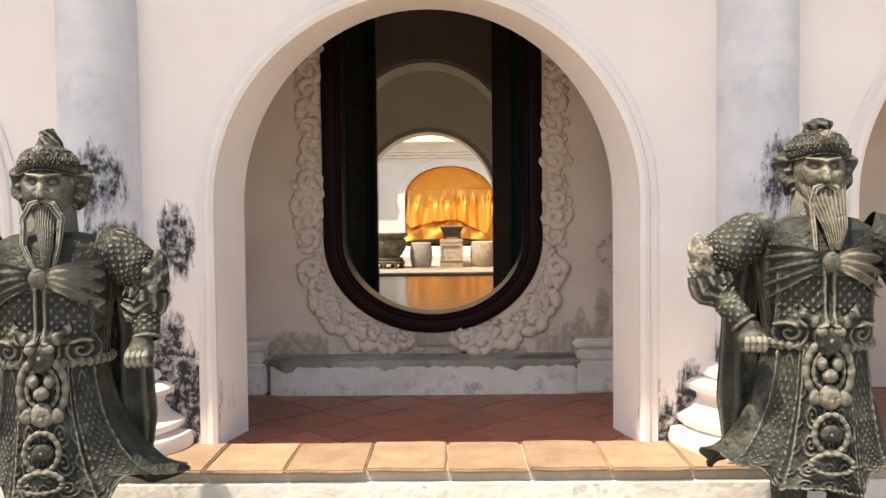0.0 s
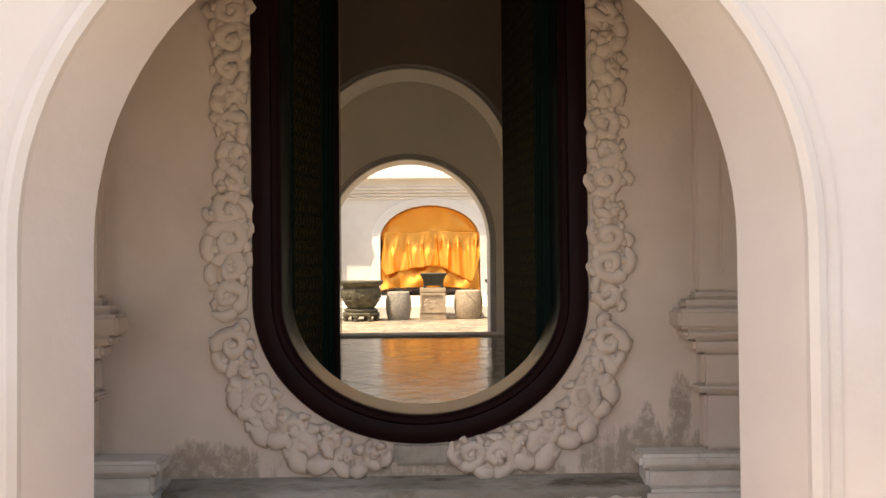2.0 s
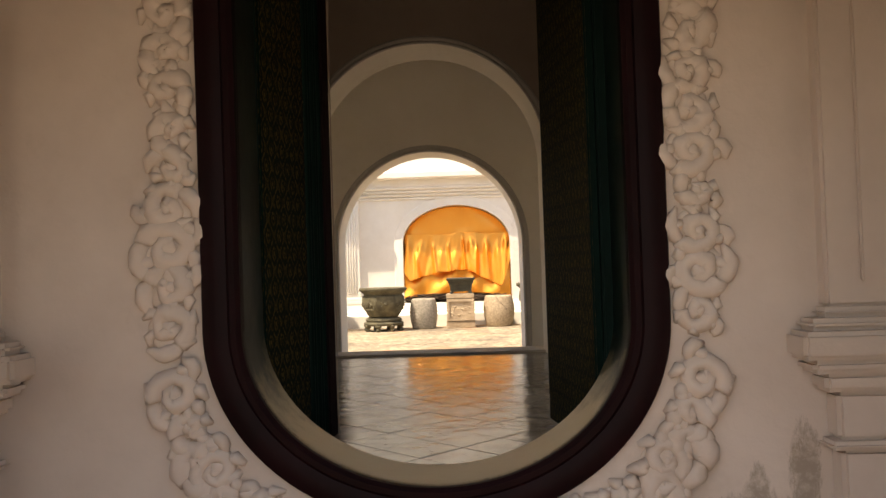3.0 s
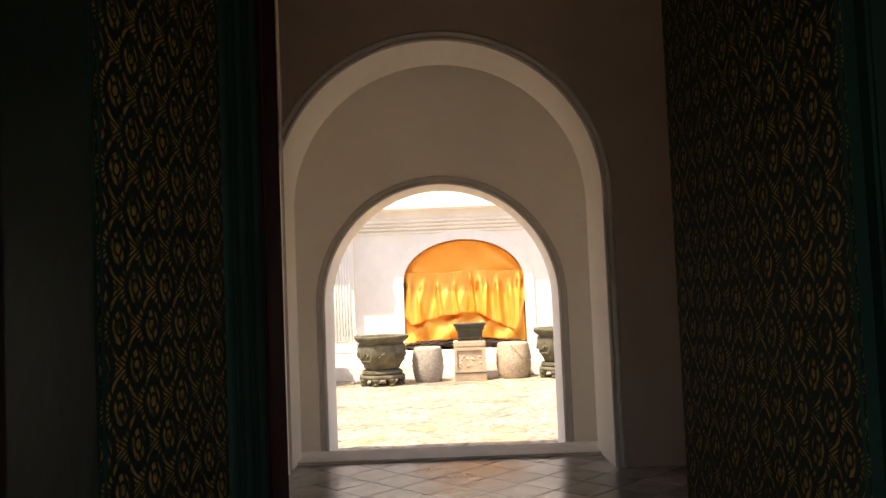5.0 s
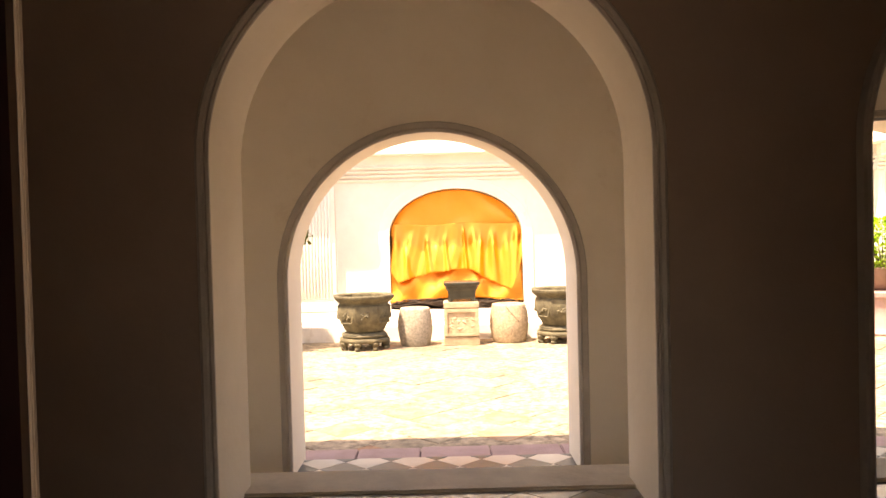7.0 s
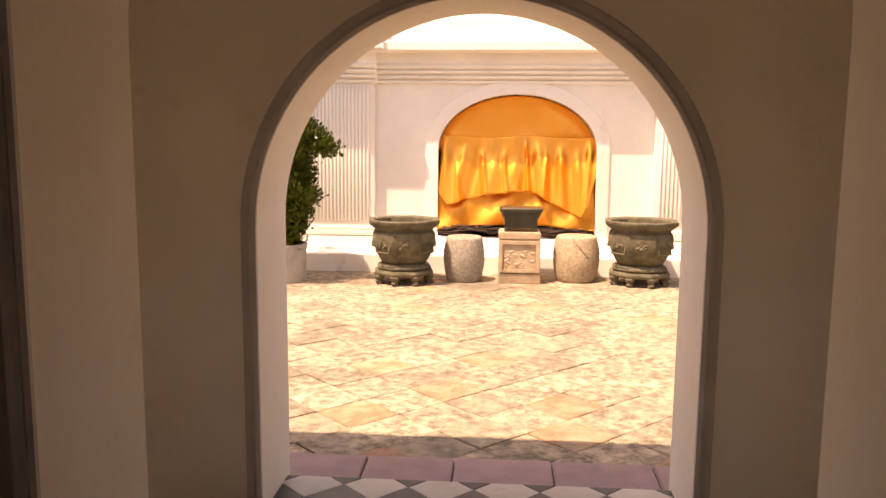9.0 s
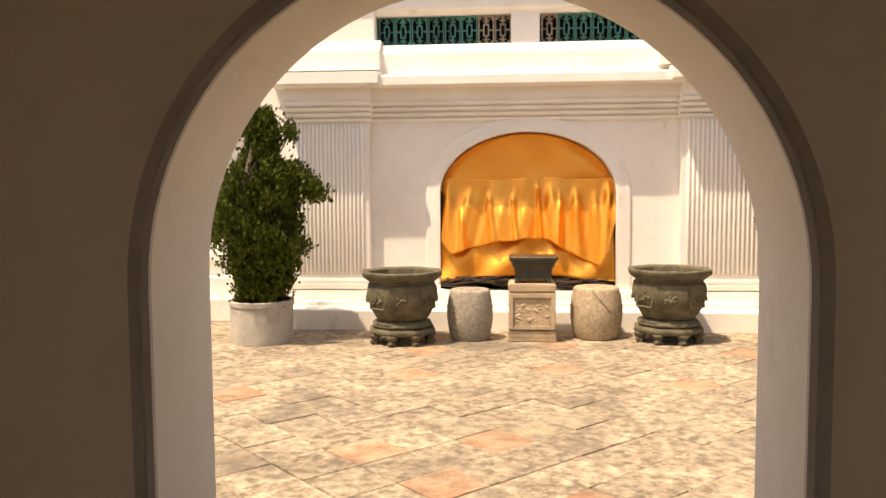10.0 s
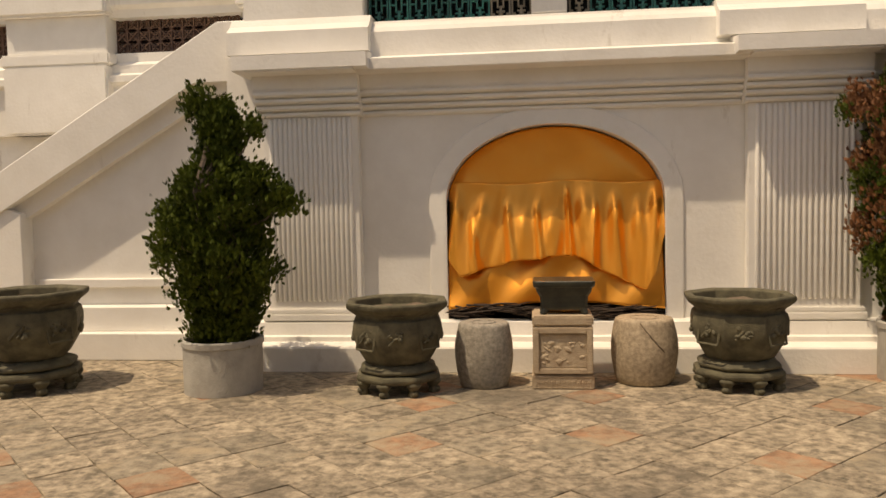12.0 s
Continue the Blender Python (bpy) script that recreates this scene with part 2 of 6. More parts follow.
def worn_lit_foot(m, z0, z1, bare):
    """Tint the foot of paint m as wear and reflected light together: full at z0, none at z1, ragged between."""
    n, l = m.node_tree.nodes, m.node_tree.links
    b = n["Principled BSDF"]
    under = b.inputs["Base Color"].links[0].from_socket
    tc = n.new("ShaderNodeTexCoord")
    sep = n.new("ShaderNodeSeparateXYZ")
    l.new(tc.outputs["Object"], sep.inputs[0])
    worn = n.new("ShaderNodeMapRange")
    worn.inputs[1].default_value, worn.inputs[2].default_value = z1, z0
    l.new(sep.outputs[2], worn.inputs[0])
    no = n.new("ShaderNodeTexNoise")
    no.inputs["Scale"].default_value, no.inputs["Detail"].default_value, no.inputs["Roughness"].default_value = 5.0, 8.0, 0.7
    l.new(tc.outputs["Object"], no.inputs["Vector"])
    add = n.new("ShaderNodeMath")
    add.operation = "ADD"
    l.new(worn.outputs[0], add.inputs[0])
    l.new(no.outputs["Fac"], add.inputs[1])
    edge = n.new("ShaderNodeMapRange")
    edge.inputs[1].default_value, edge.inputs[2].default_value = 0.70, 1.10
    l.new(add.outputs[0], edge.inputs[0])
    mix = n.new("ShaderNodeMix")
    mix.data_type = "RGBA"
    l.new(edge.outputs[0], mix.inputs["Factor"])
    l.new(under, mix.inputs[6])
    mix.inputs[7].default_value = (*bare, 1)
    l.new(mix.outputs[2], b.inputs["Base Color"])
    return m


def brocade():
    """Green-black lacquer with a gold trellis of leaves and rosettes."""
    m = material("gilt_lacquer", (0.002, 0.007, 0.005), (0.002, 0.005, 0.004), 6.0, 0.6, bump=0.0, spec=0.08)
    n, l = m.node_tree.nodes, m.node_tree.links
    b = n["Principled BSDF"]
    under = b.inputs["Base Color"].links[0].from_socket
    tc = n.new("ShaderNodeTexCoord")
    sep = n.new("ShaderNodeSeparateXYZ")
    l.new(tc.outputs["Object"], sep.inputs[0])

    def mn(op, *vals, clamp=False):
        k = n.new("ShaderNodeMath")
        k.operation, k.use_clamp = op, clamp
        for i, v in enumerate(vals):
            if isinstance(v, (int, float)):
                k.inputs[i].default_value = v
            else:
                l.new(v, k.inputs[i])
        return k.outputs[0]

    u = mn("MULTIPLY", sep.outputs[1], 2 * math.pi / 0.078)
    v = mn("MULTIPLY", sep.outputs[2], 2 * math.pi / 0.118)
    a, c = mn("COSINE", u), mn("COSINE", v)
    s = mn("ADD", a, c)
    trellis = mn("LESS_THAN", mn("ABSOLUTE", s), 0.34)
    leaves = mn("GREATER_THAN", mn("SINE", mn("ADD", mn("MULTIPLY", u, 6.0), mn("MULTIPLY", mn("ABSOLUTE", mn("SINE", v)), 16.0))), -0.15)
    band = mn("MULTIPLY", trellis, leaves)
    ring = mn("MULTIPLY", mn("GREATER_THAN", mn("ABSOLUTE", s), 1.25), mn("LESS_THAN", mn("ABSOLUTE", s), 1.72))
    petals = mn("GREATER_THAN", mn("SINE", mn("ADD", mn("MULTIPLY", u, 5.0), mn("MULTIPLY", v, 3.0))), -0.35)
    heart = mn("GREATER_THAN", mn("ABSOLUTE", s), 1.90)
    gold = mn("MAXIMUM", mn("MAXIMUM", band, mn("MULTIPLY", ring, petals)), heart)
    no = n.new("ShaderNodeTexNoise")
    no.inputs["Scale"].default_value, no.inputs["Detail"].default_value = 60.0, 5.0
    l.new(tc.outputs["Object"], no.inputs["Vector"])
    gold = mn("MULTIPLY", gold, mn("MULTIPLY", mn("SUBTRACT", no.outputs["Fac"], 0.34), 4.5, clamp=True))
    mix = n.new("ShaderNodeMix")
    mix.data_type = "RGBA"
    l.new(gold, mix.inputs["Factor"])
    l.new(under, mix.inputs[6])
    mix.inputs[7].default_value = (0.10, 0.068, 0.018, 1)
    l.new(mix.outputs[2], b.inputs["Base Color"])
    return m


def carved_stone(name, base, second, worn):
    """Dark guardian stone: shade coloured into hollows, edges and patches paled as wear and highlight, pitted skin."""
    m = material(name, base, second, 9.0, 0.6, bump=0.0, stains=[c * 3.0 for c in base], stain_scale=6.0, stain_amount=0.45, spec=0.35)
    n, l = m.node_tree.nodes, m.node_tree.links
    b = n["Principled BSDF"]
    under = b.inputs["Base Color"].links[0].from_socket
    tc = n.new("ShaderNodeTexCoord")
    geo = n.new("ShaderNodeNewGeometry")
    # ridges go pale: wear and caught highlights in one tint
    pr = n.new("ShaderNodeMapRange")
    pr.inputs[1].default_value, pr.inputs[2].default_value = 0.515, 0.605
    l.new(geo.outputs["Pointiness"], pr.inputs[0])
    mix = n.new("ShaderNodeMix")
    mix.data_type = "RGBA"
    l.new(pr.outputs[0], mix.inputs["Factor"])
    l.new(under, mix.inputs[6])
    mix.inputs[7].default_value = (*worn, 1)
    # hollows are coloured near black, as shade would leave them
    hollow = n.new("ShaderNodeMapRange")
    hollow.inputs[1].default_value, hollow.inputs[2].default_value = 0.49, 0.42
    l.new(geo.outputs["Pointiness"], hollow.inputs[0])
    hollow_shade = n.new("ShaderNodeMix")
    hollow_shade.data_type = "RGBA"
    l.new(hollow.outputs[0], hollow_shade.inputs["Factor"])
    l.new(mix.outputs[2], hollow_shade.inputs[6])
    hollow_shade.inputs[7].default_value = (0.010, 0.011, 0.008, 1)
    l.new(hollow_shade.outputs[2], b.inputs["Base Color"])
    no = n.new("ShaderNodeTexNoise")
    no.inputs["Scale"].default_value, no.inputs["Detail"].default_value, no.inputs["Distortion"].default_value = 32.0, 9.0, 1.2
    l.new(tc.outputs["Object"], no.inputs["Vector"])
    bu = n.new("ShaderNodeBump")
    bu.inputs["Strength"].default_value, bu.inputs["Distance"].default_value = 0.9, 0.014
    l.new(no.outputs["Fac"], bu.inputs["Height"])
    l.new(bu.outputs[0], b.inputs["Normal"])
    return m


FRONT_WALL = mouldy(material("mouldy_white_plaster", (0.86, 0.79, 0.76), (0.81, 0.73, 0.70), 2.0, 0.85, bump=0.25, bump_scale=28),
                    ((-1.18, 0.95, 0.13, 0.26), (-1.26, 0.74, 0.10, 0.20), (-1.13, 0.20, 0.20, 0.44), (-1.24, 0.46, 0.13, 0.30), (1.14, 0.04, 0.14, 0.32), (1.32, 0.14, 0.17, 0.30), (1.62, 1.2, 0.2, 0.25)))
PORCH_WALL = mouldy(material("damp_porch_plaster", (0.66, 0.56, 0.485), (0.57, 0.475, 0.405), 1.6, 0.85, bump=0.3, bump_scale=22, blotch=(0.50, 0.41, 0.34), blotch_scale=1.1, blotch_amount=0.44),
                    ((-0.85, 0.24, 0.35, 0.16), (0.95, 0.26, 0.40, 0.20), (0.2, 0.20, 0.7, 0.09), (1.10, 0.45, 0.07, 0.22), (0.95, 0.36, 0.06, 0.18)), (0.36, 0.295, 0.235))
PILASTER_BLUE = mouldy(PILASTER_BLUE_PLAIN, ((0.05, 1.28, 0.16, 0.26), (0.10, 0.95, 0.14, 0.22), (-0.12, 0.42, 0.14, 0.2)))
# rubbed foot, its cream warmed to carry the courtyard's reflected light
REVEAL_PAINT = worn_lit_foot(REVEAL_PAINT, -0.05, 0.50, (0.46, 0.36, 0.20))
BROCADE = brocade()
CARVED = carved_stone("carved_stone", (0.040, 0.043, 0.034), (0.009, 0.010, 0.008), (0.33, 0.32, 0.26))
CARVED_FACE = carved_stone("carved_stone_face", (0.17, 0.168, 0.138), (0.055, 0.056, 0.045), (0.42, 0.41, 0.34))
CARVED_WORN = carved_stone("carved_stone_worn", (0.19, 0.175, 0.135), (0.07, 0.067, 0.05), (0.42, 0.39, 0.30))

# ---- building helpers ----
def link_mesh(name, bm, mat, parent=None, smooth=False):
    me = bpy.data.meshes.new(name)
    bmesh.ops.recalc_face_normals(bm, faces=bm.faces)
    bm.to_mesh(me)
    bm.free()
    me.materials.append(mat)
    if smooth:
        me.shade_smooth()
        me.set_sharp_from_angle(angle=radians(38))
    ob = new(name, me)
    ob.parent = parent
    return ob


def part(name, bm, mat, parent, label="", smooth=False):
    ob = link_mesh(name, bm, mat, parent, smooth)
    return tagged(ob, label) if label else ob


def box(bm, x0, x1, y0, y1, z0, z1):
    v = [bm.verts.new((x, y, z)) for x in (x0, x1) for y in (y0, y1) for z in (z0, z1)]
    for f in ((0, 1, 3, 2), (4, 6, 7, 5), (0, 4, 5, 1), (2, 3, 7, 6), (0, 2, 6, 4), (1, 5, 7, 3)):
        bm.faces.new([v[i] for i in f])
    return v


def arch_z(x, cx, hw, spring, rise):
    u = max(-1.0, min(1.0, (x - cx) / hw))
    return spring + rise * math.sqrt(max(0.0, 1 - u * u))


def lighten_reveals(ob, mat):
    """Give the faces that look along the wall (jambs and arch soffits) a paler colour for the light they catch."""
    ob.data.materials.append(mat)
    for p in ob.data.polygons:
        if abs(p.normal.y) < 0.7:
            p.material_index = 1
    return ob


def arch_path(cx, hw, spring, rise, z0, n=32, taper=0.0):
    """Left jamb foot, over the arch, right jamb foot."""
    pts = [(cx - hw - taper, z0), (cx - hw - taper * 0.5, (z0 + spring) / 2)]
    pts += [(cx - hw * math.cos(math.pi * i / n), spring + rise * math.sin(math.pi * i / n)) for i in range(n + 1)]
    return pts + [(cx + hw + taper * 0.5, (z0 + spring) / 2), (cx + hw + taper, z0)]


def arch_wall(bm, x0, x1, y0, y1, z0, z1, openings, n=32):
    """A wall from y0 to y1 with arched openings (cx, hw, spring, rise, back_hw) cut through it."""
    cur = x0
    for cx, hw, spring, rise, bhw in sorted(openings):
        box(bm, cur, cx - hw, y0, y1, z0, z1)
        cur = cx + hw
        for face_y, h in ((y0, hw), (y1, bhw)):
            ps = [(cx - h * math.cos(math.pi * i / n), spring + rise * math.sin(math.pi * i / n)) for i in range(n + 1)]
            for (xa, za), (xb, zb) in zip(ps, ps[1:]):
                bm.faces.new([bm.verts.new(p) for p in ((xa, face_y, za), (xb, face_y, zb), (xb, face_y, z1), (xa, face_y, z1))])
        a, b = arch_path(cx, hw, spring, rise, z0, n), arch_path(cx, bhw, spring, rise, z0, n)
        for i in range(len(a) - 1):
            bm.faces.new([bm.verts.new(p) for p in ((a[i][0], y0, a[i][1]), (a[i + 1][0], y0, a[i + 1][1]), (b[i + 1][0], y1, b[i + 1][1]), (b[i][0], y1, b[i][1]))])
        bm.faces.new([bm.verts.new(p) for p in ((cx - hw, y0, z1), (cx + hw, y0, z1), (cx + hw, y1, z1), (cx - hw, y1, z1))])
        if bhw < hw:
            for s in (-1, 1):
                bm.faces.new([bm.verts.new(p) for p in ((cx + s * hw, y1, z0), (cx + s * bhw, y1, z0), (cx + s * bhw, y1, z1), (cx + s * hw, y1, z1))])
    box(bm, cur, x1, y0, y1, z0, z1)
    bmesh.ops.remove_doubles(bm, verts=bm.verts, dist=0.0005)


def sweep(bm, path, y, profile, closed=False):
    """Sweep a profile of (outward, towards -y) points along a path of (x, z) points in the plane y."""
    rings = []
    m = len(path)
    for i, (x, z) in enumerate(path):
        a = path[(i - 1) % m] if closed or i else path[i]
        b = path[(i + 1) % m] if closed or i < m - 1 else path[i]
        t = Vector((b[0] - a[0], b[1] - a[1])).normalized()
        nx, nz = -t.y, t.x
        rings.append([bm.verts.new((x + nx * o, y - d, z + nz * o)) for o, d in profile])
    k = len(profile)
    for i in range(m if closed else m - 1):
        p, q = rings[i], rings[(i + 1) % m]
        for j in range(k - 1):
            bm.faces.new((p[j], p[j + 1], q[j + 1], q[j]))


def cham(bm, x0, x1, y0, y1, z0, z1, c=0.012):
    """A box with chamfered upright and level edges."""
    sub = bmesh.new()
    box(sub, x0, x1, y0, y1, z0, z1)
    bmesh.ops.bevel(sub, geom=list(sub.edges), offset=c, segments=2, affect="EDGES")
    graft(bm, sub)


def graft(bm, sub, m=None):
    """Add the mesh sub to bm, moved by m, and free it."""
    idx = {}
    for v in sub.verts:
        idx[v] = bm.verts.new(m @ v.co if m else v.co)
    for f in sub.faces:
        try:
            bm.faces.new([idx[v] for v in f.verts])
        except ValueError:
            pass
    sub.free()


def ball(bm, c, r, seg=16, rings=10, turn=(0, 0, 0)):
    sub = bmesh.new()
    bmesh.ops.create_uvsphere(sub, u_segments=seg, v_segments=rings, radius=1.0)
    r = (r, r, r) if isinstance(r, (int, float)) else r
    graft(bm, sub, pose(*c, *turn) @ Matrix.Diagonal((*r, 1)))


def tube(bm, pts, radii, sides=10, flat=1.0):
    """A tapering tube through the points; flat squashes it along y."""
    rings = []
    for i, p in enumerate(pts):
        a, b = Vector(pts[max(i - 1, 0)]), Vector(pts[min(i + 1, len(pts) - 1)])
        t = (b - a).normalized()
        s = t.cross(Vector((0, 1, 0)))
        s = s.normalized() if s.length > 1e-4 else Vector((1, 0, 0))
        u = t.cross(s).normalized()
        r = radii[i] if isinstance(radii, (list, tuple)) else radii
        rings.append([bm.verts.new(Vector(p) + s * r * math.cos(2 * math.pi * k / sides) + u * r * flat * math.sin(2 * math.pi * k / sides)) for k in range(sides)])
    for p, q in zip(rings, rings[1:]):
        for k in range(sides):
            bm.faces.new((p[k], p[(k + 1) % sides], q[(k + 1) % sides], q[k]))
    bm.faces.new(rings[0])
    bm.faces.new(rings[-1])


def extrude_x(bm, profile, x0, x1, caps=True):
    """A moulding: the (y, z) profile run from x0 to x1."""
    a = [bm.verts.new((x0, y, z)) for y, z in profile]
    b = [bm.verts.new((x1, y, z)) for y, z in profile]
    for i in range(len(profile)):
        j = (i + 1) % len(profile)
        bm.faces.new((a[i], a[j], b[j], b[i]))
    if caps:
        bm.faces.new(a)
        bm.faces.new(b)


def structure(name, bm, mat, label="", smooth=False, category=""):
    return tagged(link_mesh(name, bm, mat, None, smooth), label, category, kind="structure")


def empty(name, label, category, at=(0, 0, 0), group="", kind=""):
    ob = new(name)
    ob.empty_display_size = 0.1
    ob.location = at
    return tagged(ob, label, category, group, kind)


def lathe(bm, profile, sides=32, cx=0.0, cy=0.0, turn=0.0, caps=True):
    rings = [[bm.verts.new((cx + r * math.cos(turn + 2 * math.pi * i / sides), cy + r * math.sin(turn + 2 * math.pi * i / sides), z)) for i in range(sides)] for r, z in profile]
    for p, q in zip(rings, rings[1:]):
        for i in range(sides):
            bm.faces.new((p[i], p[(i + 1) % sides], q[(i + 1) % sides], q[i]))
    if caps:
        bm.faces.new(rings[0])
        bm.faces.new(rings[-1])
    return rings



# ---- levels and lines of the plan ----
Z_OUT, Z_PORCH, Z_HALL, Z_GAL, Z_YARD = -0.45, -0.03, 0.455, 0.215, 0.16
FRONT_X, DOOR_X, HALL_X, GAL_X = 0.026, 0.0265, -0.100, -0.127
FRONT_Y, PORCH_Y, HALL_Y, GAL_Y = 3.458, 4.695, 7.88, 9.253
HALF = 9.0
FRONT_BAYS = (-6.11, -3.04, FRONT_X, 3.10, 6.17)
HALL_BAYS = (-5.075, -2.588, HALL_X, 2.388, 4.875)
GAL_BAYS = (-5.102, -2.615, GAL_X, 2.361, 4.848)

# ---- ground and outer walls ----
bm = bmesh.new()
box(bm, -400, 400, -400, 400, Z_OUT - 0.3, Z_OUT)
structure("ground", bm, GROUND, "pale packed earth ground around the temple")

wall_front = bmesh.new()
arch_wall(wall_front, -HALF, HALF, FRONT_Y, 3.740, Z_OUT, 4.2, [(x, 1.017, 1.135, 0.995, 0.948) for x in FRONT_BAYS], 40)
wall_front = structure("wall_front", wall_front, FRONT_WALL, "white plastered front wall with arches and black mould")
for x in FRONT_BAYS:
    bm = bmesh.new()
    sweep(bm, arch_path(x, 1.017, 1.135, 0.995, Z_PORCH, 40), FRONT_Y, [(0.0, 0.0), (0.002, 0.018), (0.024, 0.028), (0.046, 0.022), (0.054, 0.008), (0.070, 0.012), (0.088, 0.010), (0.092, 0.0)])
    part("arch_moulding", bm, PLASTER, wall_front, smooth=True)


def column(x):
    """An engaged round column on a stepped white base."""
    c = empty("wall_column", "faded blue-grey engaged column on a white moulded base", "column", (x, FRONT_Y, Z_PORCH), "front columns", "structure")
    b = bmesh.new()
    lathe(b, [(0.192, 0.38), (0.189, 1.2), (0.184, 4.23)], 40)
    part("column_shaft", b, PILASTER_BLUE, c, smooth=True)
    b = bmesh.new()
    lathe(b, [(0.36, 0.0), (0.365, 0.04), (0.355, 0.075), (0.30, 0.085), (0.325, 0.105), (0.33, 0.13), (0.30, 0.15), (0.27, 0.17), (0.245, 0.21), (0.25, 0.235), (0.285, 0.25),
              (0.29, 0.275), (0.26, 0.295), (0.215, 0.30), (0.235, 0.32), (0.225, 0.345), (0.186, 0.36), (0.183, 0.365)], 40)
    bmesh.ops.scale(b, vec=(1.14, 1.14, 1.08), verts=b.verts)
    part("column_base", b, PLASTER, c, "grimy white stepped column base", True)
    return c


for x in (-4.60, -1.532, 1.599, 4.67):
    column(x)

# ---- step and porch floor ----
bm = bmesh.new()
box(bm, -HALF, HALF, 3.07, 4.935, Z_OUT - 0.2, Z_PORCH - 0.006)
structure("porch_base", bm, GROUT_PALE, "pale mortar bed of the porch floor")
bm = bmesh.new()
cham(bm, -HALF, HALF, 3.040, 3.069, Z_OUT, Z_PORCH - 0.05, 0.006)
structure("step_riser", bm, BENCH_WASH, "worn whitewashed riser of the porch step")

# ---- porch back wall with the round-footed doorway ----
def u_path(hw, rv, zc, ztop, n=48):
    """Down the left side, round the foot and up the right side."""
    pts = [(DOOR_X - hw - 0.008, ztop), (DOOR_X - hw - 0.004, (zc + ztop) / 2)]
    pts += [(DOOR_X - hw * math.cos(math.pi * i / n), zc - rv * math.sin(math.pi * i / n)) for i in range(n + 1)]
    return pts + [(DOOR_X + hw, (zc + ztop) / 2), (DOOR_X + hw, ztop)]


DOOR_TOP = 2.75
inner = u_path(0.571, 0.472, 0.93, DOOR_TOP)
bm = bmesh.new()
Y0, Y1 = PORCH_Y, 4.935
box(bm, -HALF, DOOR_X - 0.64, Y0, Y1, Z_OUT, 4.15)
box(bm, DOOR_X + 0.64, HALF, Y0, Y1, Z_OUT, 4.15)
box(bm, DOOR_X - 0.64, DOOR_X + 0.64, Y0, Y1, DOOR_TOP, 4.15)
for y in (Y0, Y1):
    for (xa, za), (xb, zb) in zip(inner[2:-2], inner[3:-2]):
        bm.faces.new([bm.verts.new(p) for p in ((xa, y, Z_OUT), (xb, y, Z_OUT), (xb, y, zb), (xa, y, za))])
    for s in (-1, 1):
        xs = [p for p in inner if (p[0] - DOOR_X) * s > 0.5 and p[1] >= 0.92]
        for a, b in zip(xs, xs[1:]):
            bm.faces.new([bm.verts.new(p) for p in ((a[0], y, a[1]), (b[0], y, b[1]), (DOOR_X + s * 0.64, y, b[1]), (DOOR_X + s * 0.64, y, a[1]))])
        bm.faces.new([bm.verts.new(p) for p in ((DOOR_X + s * 0.571, y, Z_OUT), (DOOR_X + s * 0.64, y, Z_OUT), (DOOR_X + s * 0.64, y, 0.93), (DOOR_X + s * 0.571, y, 0.93))])
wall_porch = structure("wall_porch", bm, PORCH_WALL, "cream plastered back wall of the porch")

door = empty("door_1", "open doorway with a rounded foot and gilt folding leaves", "door", (DOOR_X, PORCH_Y, Z_HALL), kind="structure")


def at_door(name, b, mat, label="", smooth=False):
    bmesh.ops.translate(b, verts=b.verts, vec=(-DOOR_X, -PORCH_Y, -Z_HALL))
    return part(name, b, mat, door, label, smooth)


bm = bmesh.new()
sweep(bm, inner[::-1], PORCH_Y, [(0.0, -0.01), (0.0, 0.030), (0.012, 0.042), (0.030, 0.040), (0.040, 0.028), (0.062, 0.034), (0.094, 0.032), (0.116, 0.022), (0.124, 0.0)])
at_door("door_frame", bm, RED_LACQUER, "chipped maroon lacquered frame", True)
bm = bmesh.new()
sweep(bm, inner[::-1], PORCH_Y + 0.01, [(0.0, 0.02), (0.0, -0.235), (0.05, -0.235), (0.05, 0.02), (0.0, 0.02)])
at_door("door_reveal", bm, REVEAL_PAINT, "worn green painted reveal, foot tinted cream as wear and reflected light", True)



